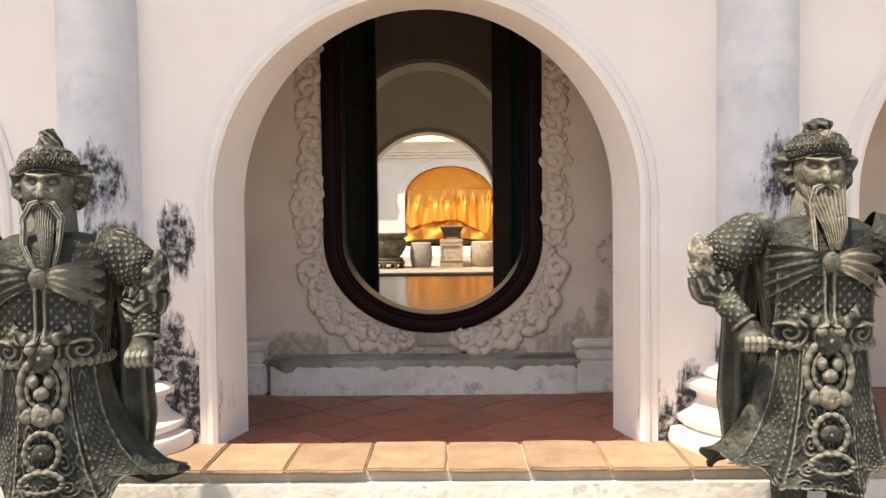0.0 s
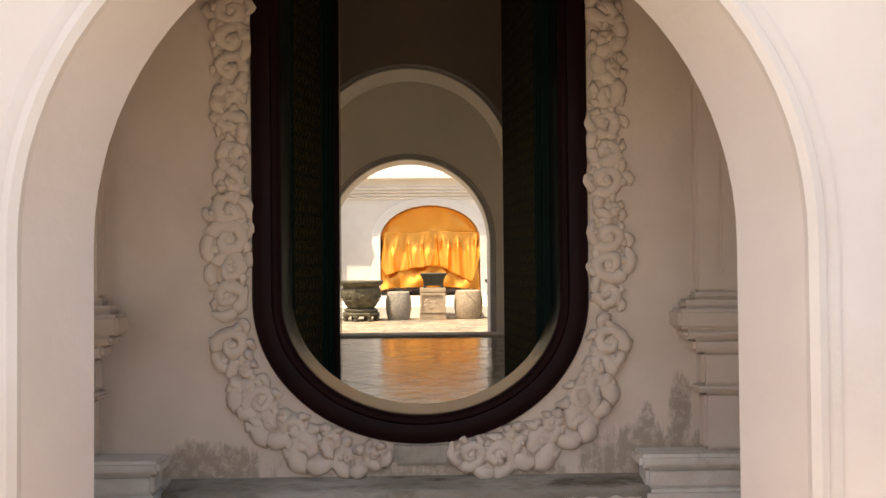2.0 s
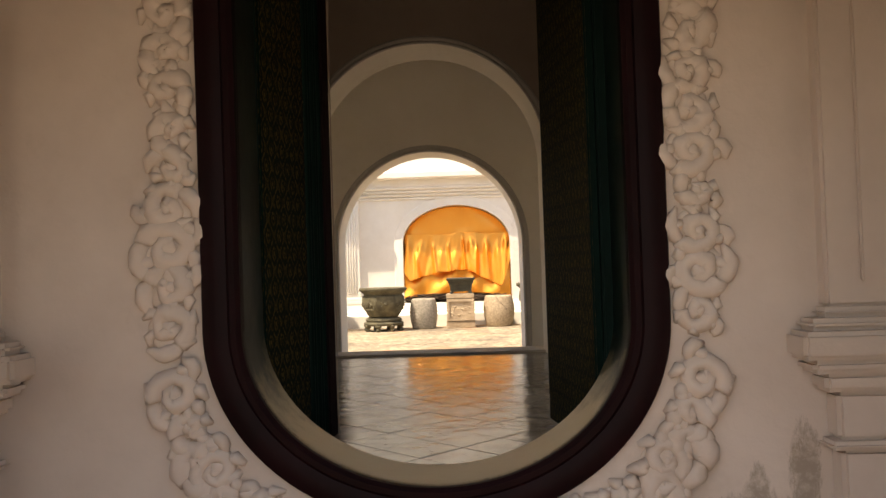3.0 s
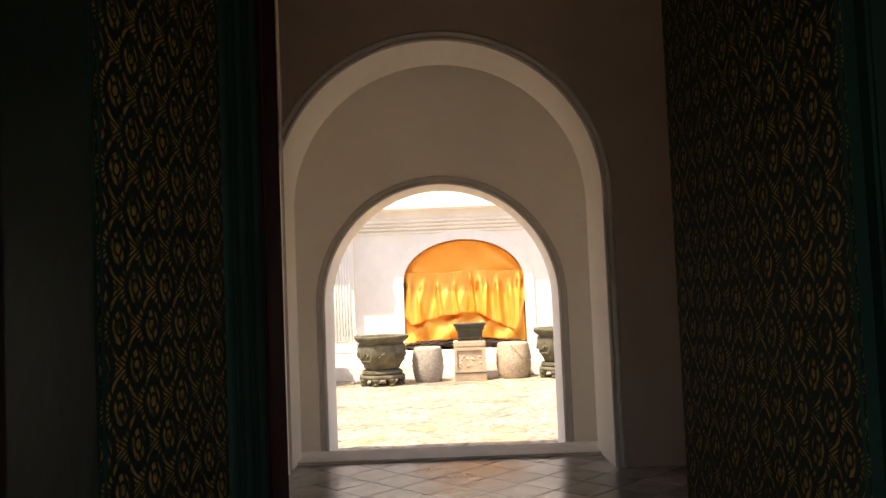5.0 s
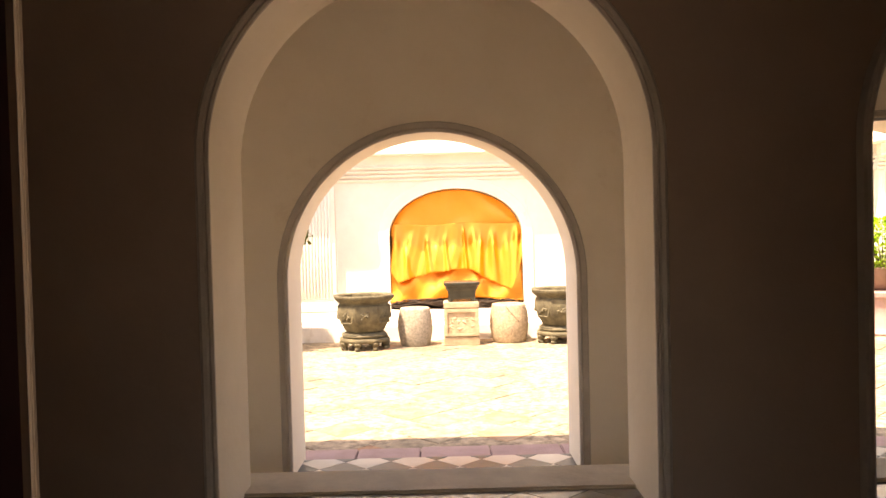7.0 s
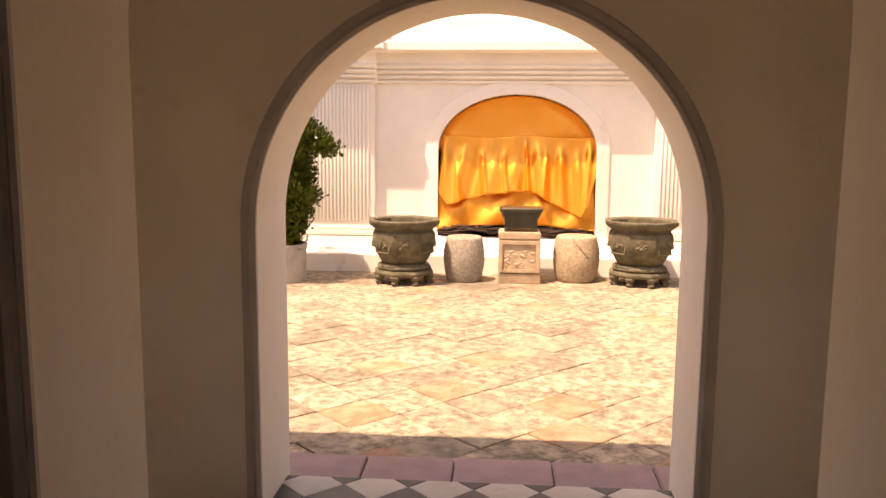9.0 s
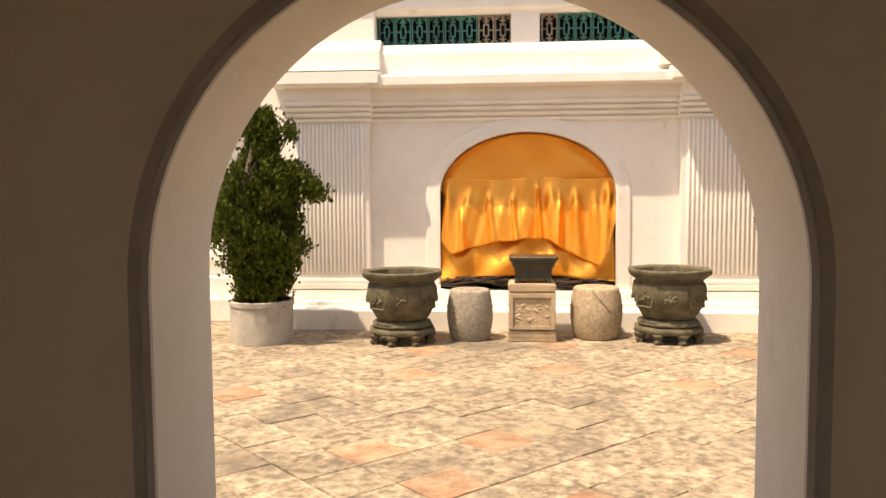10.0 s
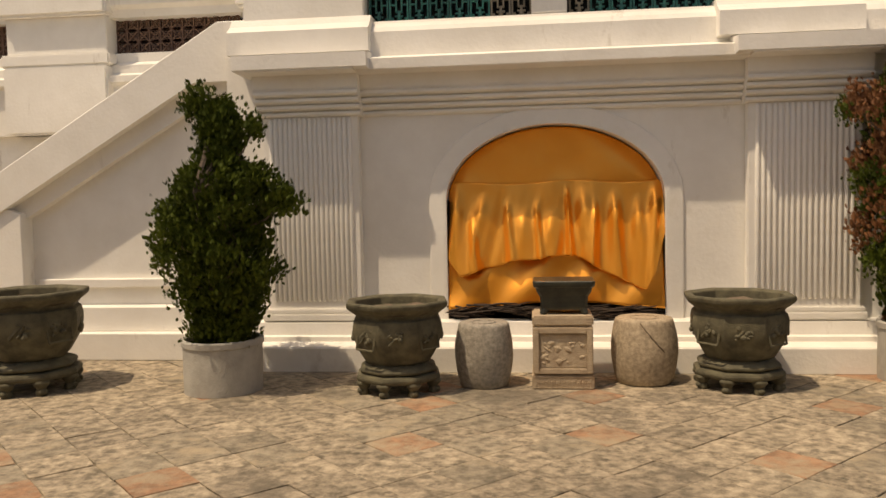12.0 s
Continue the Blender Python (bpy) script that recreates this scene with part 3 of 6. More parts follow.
def leaf(hinge, end, stile, name):
    """A gilt leaf folded back into the hall, from its hinge to its free edge, with an optional painted stile."""
    h, e = Vector((*hinge, 0)), Vector((*end, 0))
    length = (e - h).length
    m = Matrix.Translation((h.x - DOOR_X, h.y - PORCH_Y, 0)) @ Matrix.Rotation(math.atan2(-(e.x - h.x), e.y - h.y), 4, "Z")
    side = 1 if h.x < 0 else -1

    def slab(n, x0, x1, y0, y1, z0, z1, mat, label="", c=0.006):
        b = bmesh.new()
        cham(b, x0, x1, y0, y1, z0, z1, c)
        o = part(n, b, mat, door, label)
        o.matrix_basis = m
        return o

    o = slab(name, -0.022, 0.022, 0.0, length - stile, 0.02, 2.4, BROCADE, "green-black lacquer leaf with gold trellis pattern")
    o.data.materials.append(GREEN_PAINT)
    for p in o.data.polygons:
        if abs(p.normal.x) < 0.8:
            p.material_index = 1
    if stile:
        b = bmesh.new()
        y0 = length - stile
        for k in range(5):
            tube(b, [(side * 0.012, y0 + 0.015 + 0.028 * k, 0.02), (side * 0.012, y0 + 0.015 + 0.028 * k, 2.4)], 0.019 - 0.003 * (k % 2), 12)
        o = part("leaf_stile", b, GREEN_PAINT, door, "dark green ribbed door stile", True)
        o.matrix_basis = m
        slab("leaf_edge", -0.034, 0.034, length - 0.085, length - 0.012, 0.0, 2.42, RED_LACQUER, "maroon closing strip")
        slab("edge_trim", 0.031, 0.036, length - 0.007, length - 0.002, 0.0, 2.42, PLASTER_SHADED, "thin pale edge strip", 0.001)


leaf((-0.560, 4.945), (-0.420, 5.495), 0.225, "door_leaf")
leaf((0.560, 4.960), (0.472, 5.575), 0.0, "door_leaf")
for x0, x1 in ((-0.62, -0.545), (0.565, 0.68)):
    bm = bmesh.new()
    cham(bm, x0, x1, 4.927, 4.970, Z_HALL, 2.84, 0.006)
    at_door("hinge_post", bm, GREEN_PAINT, "dark green hinge post")

# ---- stucco scrolls round the doorway ----
def scroll_mesh(seed, r, turns):
    """A spiral curl of stucco with a leaf tail."""
    rnd = random.Random(seed)
    b = bmesh.new()
    pts, rad = [], []
    n = 34
    for i in range(n + 1):
        f = i / n
        a = f * turns * 2 * math.pi
        q = r * (1.0 - 0.82 * f)
        pts.append((q * math.cos(a) + 0.012 * noise.noise((f * 3.5, seed * 7.0, 1)), -0.002 - 0.012 * f, q * math.sin(a) + 0.012 * noise.noise((f * 3.5, seed * 7.0, 5))))
        rad.append((0.030 - 0.010 * f) * (1 + 0.35 * noise.noise((f * 4.0, seed * 3.0, 9))))
    tube(b, pts, rad, 10, 1.0)
    ball(b, (0, -0.012, 0), (0.024, 0.020, 0.022), 8, 6)
    ball(b, (0.01, 0.0, -0.01), (r * 1.12, 0.014, r * 1.05), 20, 8)
    for k in range(5):
        a = 1.1 * k + seed
        tube(b, [(r * 0.75 * math.cos(a), -0.004, r * 0.75 * math.sin(a)), (r * 1.15 * math.cos(a + 0.25), -0.012, r * 1.15 * math.sin(a + 0.25)), (r * 1.45 * math.cos(a + 0.6), -0.002, r * 1.45 * math.sin(a + 0.6))], [0.012, 0.020, 0.006], 8)
    tail = [(r * (0.95 + 0.35 * math.sin(2.6 * k / 9) - 0.75 * (k / 9) ** 2), -0.006 - 0.008 * math.sin(3.1 * k / 9), -r * 1.55 * k / 9) for k in range(10)]
    tube(b, tail, [0.018 + 0.010 * math.sin(3.1 * k / 9) - 0.012 * (k / 9) ** 3 for k in range(10)], 9, 0.8)
    tube(b, [(-r * (0.85 + 0.4 * math.sin(3.0 * k / 7)), -0.006 - 0.006 * math.sin(3.0 * k / 7), r * (0.3 + 0.95 * k / 7)) for k in range(8)], [0.010 + 0.012 * math.sin(3.0 * k / 7) for k in range(8)], 9, 0.8)
    for v in b.verts:
        v.co += Vector((noise.noise(v.co * 45), 0.6 * noise.noise(v.co * 45 + Vector((7, 0, 0))), noise.noise(v.co * 45 + Vector((0, 7, 0))))) * 0.007
    me = bpy.data.meshes.new("scroll")
    bmesh.ops.recalc_face_normals(b, faces=b.faces)
    b.to_mesh(me)
    b.free()
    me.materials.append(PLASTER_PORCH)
    me.shade_smooth()
    return me


border = empty("stucco_border", "cream stucco scroll border round the doorway", "ornament", (DOOR_X, PORCH_Y, 0.250), kind="structure")
scrolls = [scroll_mesh(k, r, t) for k, (r, t) in enumerate(((0.060, 1.15), (0.052, 0.9), (0.066, 1.3), (0.048, 0.75)))]
rnd = random.Random(7)


def put_scroll(x, z, spin, size, flip, deep=1.0):
    o = new("scroll", scrolls[rnd.randrange(4)])
    o.parent = border
    o.matrix_basis = pose(x - DOOR_X, 0.0, z - 0.2, 0, spin, 0) @ Matrix.Diagonal((size * flip, deep, size, 1))


for s in (-1, 1):
    z = 2.55
    while z > 0.80:
        hw = 0.685 + 0.095
        put_scroll(DOOR_X + s * (hw + 0.012 * rnd.uniform(-1, 1)), z, rnd.uniform(-70, 70) + (0 if s < 0 else 180), 0.98 * rnd.uniform(0.85, 1.2), s * rnd.choice((-1, 1)), 0.95)
        z -= 0.118
    for k, (dx, z, sz) in enumerate(((0.775, 0.70, 1.0), (0.735, 0.60, 0.95), (0.715, 0.50, 1.25), (0.66, 0.47, 0.95), (0.63, 0.38, 1.35), (0.52, 0.35, 0.95), (0.47, 0.28, 1.35), (0.36, 0.30, 0.9), (0.31, 0.235, 1.15), (0.20, 0.245, 0.9))):
        put_scroll(DOOR_X + s * dx, z, s * (30 + 10 * k) + rnd.uniform(-20, 20), sz, s, 1.3)
bm = bmesh.new()
cham(bm, DOOR_X - 0.12, DOOR_X + 0.12, PORCH_Y - 0.03, PORCH_Y + 0.01, 0.20, 0.30, 0.015)
bmesh.ops.translate(bm, verts=bm.verts, vec=(-DOOR_X, -PORCH_Y, -0.2))
part("corbel", bm, CEMENT, border, "stained cement block under the frame")

# ---- porch pilasters and ledge ----
for s, xe in ((-1, -1.17), (1, 1.055)):
    p = empty("porch_pilaster", "cream plaster pilaster with stepped base and sunk panel", "pilaster", (xe, PORCH_Y, Z_PORCH), "porch pilasters", "structure")

    def blk(x0, x1, d, z0, z1, c=0.014, n="pilaster_course"):
        b = bmesh.new()
        cham(b, min(s * x0, s * x1), max(s * x0, s * x1), -d, 0.01, z0, z1, c)
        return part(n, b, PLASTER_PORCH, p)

    blk(0.10, 0.95, 0.05, 0.98, 3.93, 0.01, "pilaster_shaft")
    blk(0.20, 0.85, 0.062, 1.05, 3.4, 0.006, "sunk_panel")
    for x0, d, z0, z1 in ((0.075, 0.075, 0.95, 0.98), (0.03, 0.10, 0.915, 0.95), (0.0, 0.13, 0.835, 0.915), (0.03, 0.115, 0.795, 0.835), (0.07, 0.095, 0.74, 0.795), (0.11, 0.075, 0.60, 0.74), (0.08, 0.095, 0.575, 0.60), (0.12, 0.07, 0.34, 0.575)):
        blk(x0, 0.95, d, z0, z1)
    blk(0.26, 0.80, 0.080, 0.37, 0.53, 0.006, "sunk_panel")
    for x0, d, z0, z1 in ((-0.165, 0.14, 0.285, 0.34), (-0.135, 0.12, 0.20, 0.285), (-0.15, 0.13, 0.0, 0.20)):
        b = bmesh.new()
        cham(b, min(s * x0, s * 0.95), max(s * x0, s * 0.95), -d, 0.01, z0, z1, 0.014)
        part("plinth_course", b, BENCH_WASH, p)

# ---- bench ----
bench = empty("stone_bench", "whitewashed masonry bench with a stained cement top", "bench", (-0.035, 4.580, Z_PORCH))
bench.scale = (1.08, 0.392, 1.0)
bm = bmesh.new()
outline = [(-0.90, 0.315), (-0.90, 0.08)] + [(-0.75 - 0.15 * math.cos(radians(9 * k)), 0.08 - 0.15 * math.sin(radians(9 * k))) for k in range(1, 11)]
outline += [(0.80 + 0.10 * math.sin(radians(15 * k)), 0.03 - 0.10 * math.cos(radians(15 * k))) for k in range(7)] + [(0.90, 0.315)]
low = [bm.verts.new((x, y, 0.0)) for x, y in outline]
high = [bm.verts.new((x, y, 0.196)) for x, y in outline]
bm.faces.new(high)
for i in range(len(outline) - 1):
    bm.faces.new((low[i], low[i + 1], high[i + 1], high[i]))
part("bench_body", bm, BENCH_WASH, bench, "flaking whitewashed bench front", True)
# cement skin that sags over the front in flaking tongues
bm = bmesh.new()
front = []
for (xa, ya), (xb, yb) in zip(outline[1:-1], outline[2:]):
    n = max(1, int(math.hypot(xb - xa, yb - ya) / 0.008))
    front += [(xa + (xb - xa) * k / n, ya + (yb - ya) * k / n) for k in range(n)]
rows = []
for x, y in front:
    flake = max(0.0, noise.noise((x * 7, 2.0, 1.0)) + 0.15 * noise.noise((x * 40, 5, 1))) * (1.0 if x > 0.3 else 0.45)
    drop = 0.020 + 0.012 * noise.noise((x * 23, 1, 4)) + 0.13 * flake
    d = Vector((x, y - 0.15, 0)).normalized() * 0.005
    wav = 0.004 * noise.noise((x * 9, 0, 3))
    rows.append([bm.verts.new(p) for p in ((x, y + 0.004, 0.197 - drop), (x + d.x, y - 0.006, 0.199 - drop), (x + d.x, y - 0.007, 0.200 + wav), (x, y + 0.004, 0.209 + wav), (x * 0.995, min(0.30, y + 0.10), 0.216 + wav * 2), (x * 0.99, 0.316, 0.238))])
for p, q in zip(rows, rows[1:]):
    for i in range(5):
        bm.faces.new((p[i], p[i + 1], q[i + 1], q[i]))
part("bench_top", bm, CEMENT, bench, "dark stained cement bench top", True)

# ---- hall ----
bm = bmesh.new()
box(bm, -HALF, HALF, 4.935, 8.21, Z_OUT, Z_HALL - 0.012)
hall_floor = structure("hall_floor", bm, GROUT, "worn grey diagonal stone tile floor of the hall")
bm = bmesh.new()
cham(bm, -HALF, HALF, 8.21, 8.52, Z_OUT, Z_HALL + 0.014, 0.01)
structure("threshold", bm, THRESHOLD, "buff stone threshold under the arch")
bm = bmesh.new()
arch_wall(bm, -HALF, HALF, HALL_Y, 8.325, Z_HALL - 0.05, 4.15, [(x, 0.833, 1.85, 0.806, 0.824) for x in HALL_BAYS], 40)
# shade is coloured into the hall face; jambs and soffits stay pale as lit
wall_hall = lighten_reveals(structure("wall_hall", bm, PLASTER_SHADED, "plastered hall wall with tall cream arches, hall face darkened as shade"), PLASTER_IN)
# the unseen back is pale too, to bounce light onto the gallery wall
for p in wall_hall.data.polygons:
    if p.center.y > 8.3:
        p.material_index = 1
for x in HALL_BAYS:
    bm = bmesh.new()
    sweep(bm, arch_path(x, 0.833, 1.85, 0.806, Z_HALL, 40), HALL_Y, [(0.0, 0.0), (0.0, 0.012), (0.010, 0.018), (0.020, 0.010), (0.026, 0.020), (0.040, 0.022), (0.050, 0.012), (0.056, 0.0)])
    part("arch_moulding", bm, MOULD, wall_hall, "grey painted arch moulding", True)
bm = bmesh.new()
box(bm, -HALF, HALF, 3.740, 8.325, 3.9, 4.1)
structure("ceiling_hall", bm, DARK_WOOD, "dark timber hall ceiling")
# unseen end walls in the darkened plaster; gallery's west end left open for daylight
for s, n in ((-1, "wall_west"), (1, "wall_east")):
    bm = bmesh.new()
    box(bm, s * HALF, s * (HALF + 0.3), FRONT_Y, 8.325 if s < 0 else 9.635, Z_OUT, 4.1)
    structure(n, bm, PLASTER_SHADED, "plain plastered end wall")
bm = bmesh.new()
box(bm, -HALF - 0.3, HALF + 0.3, 2.38, 8.4, 4.2, 4.35)
structure("roof", bm, DARK_WOOD, "dark roof slab with a deep eave over the front")

# ---- gallery ----
bm = bmesh.new()
box(bm, -HALF, HALF, 8.52, 9.60, Z_OUT, Z_GAL - 0.010)
gallery_floor = structure("gallery_floor", bm, GROUT, "black and white diagonal tile gallery floor")
bm = bmesh.new()
arch_wall(bm, -HALF, HALF, GAL_Y, 9.635, Z_GAL - 0.05, 2.45, [(x, 0.790, 1.295, 0.80, 0.789) for x in GAL_BAYS], 40)
box(bm, -HALF, HALF, GAL_Y, 9.485, 2.45, 3.02)
wall_gallery = structure("wall_gallery", bm, PLASTER_IN, "cream plastered gallery wall with low arches")
for x in GAL_BAYS:
    bm = bmesh.new()
    sweep(bm, arch_path(x, 0.790, 1.295, 0.80, Z_GAL, 40), GAL_Y, [(0.0, 0.0), (0.0, 0.016), (0.014, 0.026), (0.026, 0.014), (0.034, 0.016), (0.052, 0.020), (0.060, 0.0)])
    part("arch_moulding", bm, MOULD, wall_gallery, "grey painted arch moulding", True)
bm = bmesh.new()
box(bm, -HALF, HALF, 8.325, 9.485, 3.02, 3.08)
structure("ceiling_gallery", bm, PLASTER_IN, "plain plastered gallery ceiling")

# ---- courtyard ground ----
bm = bmesh.new()
box(bm, -16, 16, 9.60, 24, Z_OUT, Z_YARD - 0.014)
courtyard = structure("courtyard_floor", bm, GROUT_YARD, "weathered beige stone slabs of the courtyard")

# ---- courtyard building ----
WALL_Y = 15.43
AL = (0.10, 0.87, 1.50, 0.60)
bm = bmesh.new()
arch_wall(bm, -2.60, 9.0, WALL_Y, WALL_Y + 0.45, Z_YARD - 0.1, 2.72, [(*AL, AL[1])], 40)
wall_yard = structure("wall_courtyard", bm, LIMEWASH, "limewashed courtyard wall with an arched niche")
# the niche's depth gets its shade from a near-black back
bm = bmesh.new()
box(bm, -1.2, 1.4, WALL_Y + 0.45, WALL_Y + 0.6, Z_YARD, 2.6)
part("niche_back", bm, SHADOWBOX, wall_yard, "back of the niche, coloured as dark as its shade")
bm = bmesh.new()
sweep(bm, arch_path(AL[0], AL[1], AL[2], AL[3], 0.52, 40), WALL_Y, [(0.0, 0.0), (0.0, 0.03), (0.03, 0.034), (0.05, 0.026), (0.115, 0.030), (0.14, 0.022), (0.145, 0.0)])
part("arch_moulding", bm, LIMEWASH, wall_yard, smooth=True)

def cornice_profile(y, grow=0.0):
    """Stepped mouldings up to a flat projecting ledge."""
    g = y - grow
    pts = [(y, 2.20)]
    for k in range(4):
        z0, d = 2.205 + 0.052 * k, 0.035 + 0.032 * k
        pts += [(g - d + 0.022, z0), (g - d, z0 + 0.008), (g - d - 0.006, z0 + 0.020), (g - d, z0 + 0.034), (g - d + 0.020, z0 + 0.042)]
    return pts + [(g - 0.125, 2.425), (g - 0.130, 2.525), (g - 0.275, 2.535), (g - 0.285, 2.545), (g - 0.285, 2.625), (y, 2.70)]


bm = bmesh.new()
extrude_x(bm, cornice_profile(WALL_Y), -1.47, 1.58)
part("cornice", bm, LIMEWASH, wall_yard)


def pilaster(x0, x1, name_label):
    """A fluted pilaster with a stepped base and its stretch of cornice."""
    p = empty("fluted_pilaster", name_label, "pilaster", ((x0 + x1) / 2, WALL_Y, Z_YARD), "courtyard pilasters", "structure")
    w = (x1 - x0) / 2
    b = bmesh.new()
    cham(b, -w, w, -0.10, 0.0, 0.46, 2.07, 0.008)
    part("pilaster_body", b, LIMEWASH, p)
    n = 17
    b = bmesh.new()
    pitch = (2 * w - 0.10) / n
    tube(b, [(0, 0, 0.53), (0, 0, 0.55), (0, 0, 2.02), (0, 0, 2.04)], [0.008, 0.0175, 0.0175, 0.008], 8)
    bmesh.ops.recalc_face_normals(b, faces=b.faces)
    me = bpy.data.meshes.new("reed")
    b.to_mesh(me)
    b.free()
    me.materials.append(LIMEWASH)
    me.shade_smooth()
    for k in range(n):
        o = new("reed", me)
        o.parent = p
        o.location = (-w + 0.05 + pitch * (k + 0.5), -0.102, 0.0)
    b = bmesh.new()
    for z0, z1, d in ((0.43, 0.47, 0.125), (0.37, 0.43, 0.14)):
        cham(b, -w - d + 0.10, w + d - 0.10, -d, 0.0, z0, z1, 0.008)
    part("pilaster_base", b, LIMEWASH, p)
    b = bmesh.new()
    extrude_x(b, [(y - WALL_Y, z - Z_YARD) for y, z in cornice_profile(WALL_Y, 0.10)], -w - 0.03, w + 0.03)
    extrude_x(b, [(0.0, 2.38), (-0.375, 2.39), (-0.395, 2.395), (-0.395, 2.505), (0.0, 2.55)], -w - 0.14, w + 0.14)
    part("cornice", b, LIMEWASH, p)
    return p


pilaster(-2.27, -1.47, "limewashed fluted pilaster with moulded cap")
pilaster(1.58, 2.42, "limewashed fluted pilaster beside the niche")
pilaster(5.6, 6.4, "limewashed fluted pilaster along the wall")

bm = bmesh.new()
extrude_x(bm, [(WALL_Y, 0.16), (WALL_Y - 0.37, 0.16), (WALL_Y - 0.365, 0.345), (WALL_Y - 0.355, 0.358), (WALL_Y - 0.20, 0.372), (WALL_Y - 0.20, 0.41), (WALL_Y - 0.16, 0.42), (WALL_Y - 0.145, 0.52), (WALL_Y, 0.53)], -2.45, 9.0)
part("wall_plinth", bm, LIMEWASH, wall_yard, "stepped limewashed plinth")
bm = bmesh.new()
extrude_x(bm, cornice_profile(WALL_Y), 2.45, 9.0)
part("cornice", bm, LIMEWASH, wall_yard)

# ---- upper parapet with ceramic grilles ----
parapet = empty("parapet", "limewashed parapet with glazed ceramic grilles", "parapet", (0.0, WALL_Y, 2.70), kind="structure")


def up(name, b, mat, label="", smooth=False):
    return part(name, b, mat, parapet, label, smooth)


bm = bmesh.new()
extrude_x(bm, [(0.40, -0.07), (-0.13, -0.07), (-0.13, 0.16), (-0.10, 0.20), (-0.05, 0.24), (-0.04, 0.26), (0.40, 0.26)], -1.56, 9.0)
up("parapet_sill", bm, LIMEWASH)
PIERS = ((-2.40, -1.40), (-0.06, 0.22), (1.44, 2.32), (3.7, 4.0), (5.3, 6.2))
for x0, x1 in PIERS:
    bm = bmesh.new()
    d = 0.06 if x1 - x0 < 0.5 else 0.12
    cham(bm, x0, x1, -d + 0.02, 0.30, 0.262, 0.62, 0.008)
    up("parapet_pier", bm, LIMEWASH)
    if d > 0.1:
        bm = bmesh.new()
        extrude_x(bm, [(0.3, 0.0), (-0.24, 0.0), (-0.24, 0.18), (-0.22, 0.19), (-0.15, 0.24), (-0.105, 0.30), (0.3, 0.30)], x0 - 0.10, x1 + 0.06)
        up("pier_foot", bm, LIMEWASH)
bm = bmesh.new()
extrude_x(bm, [(0.40, 0.55), (-0.03, 0.55), (-0.05, 0.58), (-0.10, 0.60), (-0.10, 0.72), (-0.16, 0.74), (-0.16, 0.84), (0.40, 0.86)], -2.5, 9.0)
up("parapet_coping", bm, LIMEWASH)
# dark sheet added behind the ceramic grilles in place of shade
bm = bmesh.new()
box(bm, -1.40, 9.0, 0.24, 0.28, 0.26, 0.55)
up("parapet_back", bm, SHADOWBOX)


def grille_mesh(name, mat):
    """One ceramic baluster: an outer oval, a linked inner bar and rails."""
    b = bmesh.new()
    w, h = 0.080, 0.285
    box(b, -w, -w + 0.014, -0.02, 0.02, 0, h)
    box(b, w - 0.014, w, -0.02, 0.02, 0, h)
    box(b, -w + 0.014, w - 0.014, -0.02, 0.02, 0, 0.018)
    box(b, -w + 0.014, w - 0.014, -0.02, 0.02, h - 0.018, h)
    box(b, -0.030, -0.016, -0.016, 0.016, 0.095, 0.19)
    box(b, 0.016, 0.030, -0.016, 0.016, 0.095, 0.19)
    for zc, s in ((0.095, -1), (0.19, 1)):
        box(b, -0.030, 0.030, -0.016, 0.016, min(zc, zc + s * 0.014), max(zc, zc + s * 0.014))
        box(b, -0.010, 0.010, -0.016, 0.016, min(zc + s * 0.014, zc + s * 0.078), max(zc + s * 0.014, zc + s * 0.078))
        box(b, -0.034, 0.034, -0.014, 0.014, min(zc + s * 0.036, zc + s * 0.050), max(zc + s * 0.036, zc + s * 0.050))
        ball(b, (0, 0, zc + s * 0.060), (0.022, 0.016, 0.016), 8, 6)
        for t in (-1, 1):
            box(b, min(t * 0.046, t * 0.066), max(t * 0.046, t * 0.066), -0.014, 0.014, min(zc + s * 0.055, zc + s * 0.085), max(zc + s * 0.055, zc + s * 0.085))
    for t in (-1, 1):
        box(b, min(t * 0.030, t * 0.066), max(t * 0.030, t * 0.066), -0.014, 0.014, 0.136, 0.150)
    bmesh.ops.recalc_face_normals(b, faces=b.faces)
    me = bpy.data.meshes.new(name)
    b.to_mesh(me)
    b.free()
    me.materials.append(mat)
    return me


grille_teal, grille_tan = grille_mesh("grille_teal", TEAL), grille_mesh("grille_tan", TAN_GLAZE)
for x0, n, tans in ((-1.385, 8, (6, 7)), (0.235, 8, (0,)), (2.42, 8, (0, 7)), (4.02, 8, ())):
    for k in range(n):
        o = new("grille_unit", grille_tan if k in tans else grille_teal)
        o.parent = parapet
        o.location = (x0 + 0.166 * k + 0.083, 0.06, 0.262)

# ---- flight of stairs beside the wall ----
stair = empty("stair", "limewashed stair flank with a sloping parapet", "stair", (-3.6, 15.75, Z_YARD), kind="structure")


def flank(name, prof, y0, y1, mat=LIMEWASH, label=""):
    """A slab with the (x, z) outline, from y0 to y1, of the stair."""
    b = bmesh.new()
    a = [b.verts.new((x + 3.6, y0 - 15.75, z - Z_YARD)) for x, z in prof]
    c = [b.verts.new((x + 3.6, y1 - 15.75, z - Z_YARD)) for x, z in prof]
    b.faces.new(a)
    b.faces.new(c)
    for i in range(len(prof)):
        j = (i + 1) % len(prof)
        b.faces.new((a[i], a[j], c[j], c[i]))
    bmesh.ops.bevel(b, geom=list(b.edges), offset=0.008, segments=1, affect="EDGES")
    return part(name, b, mat, stair, label)


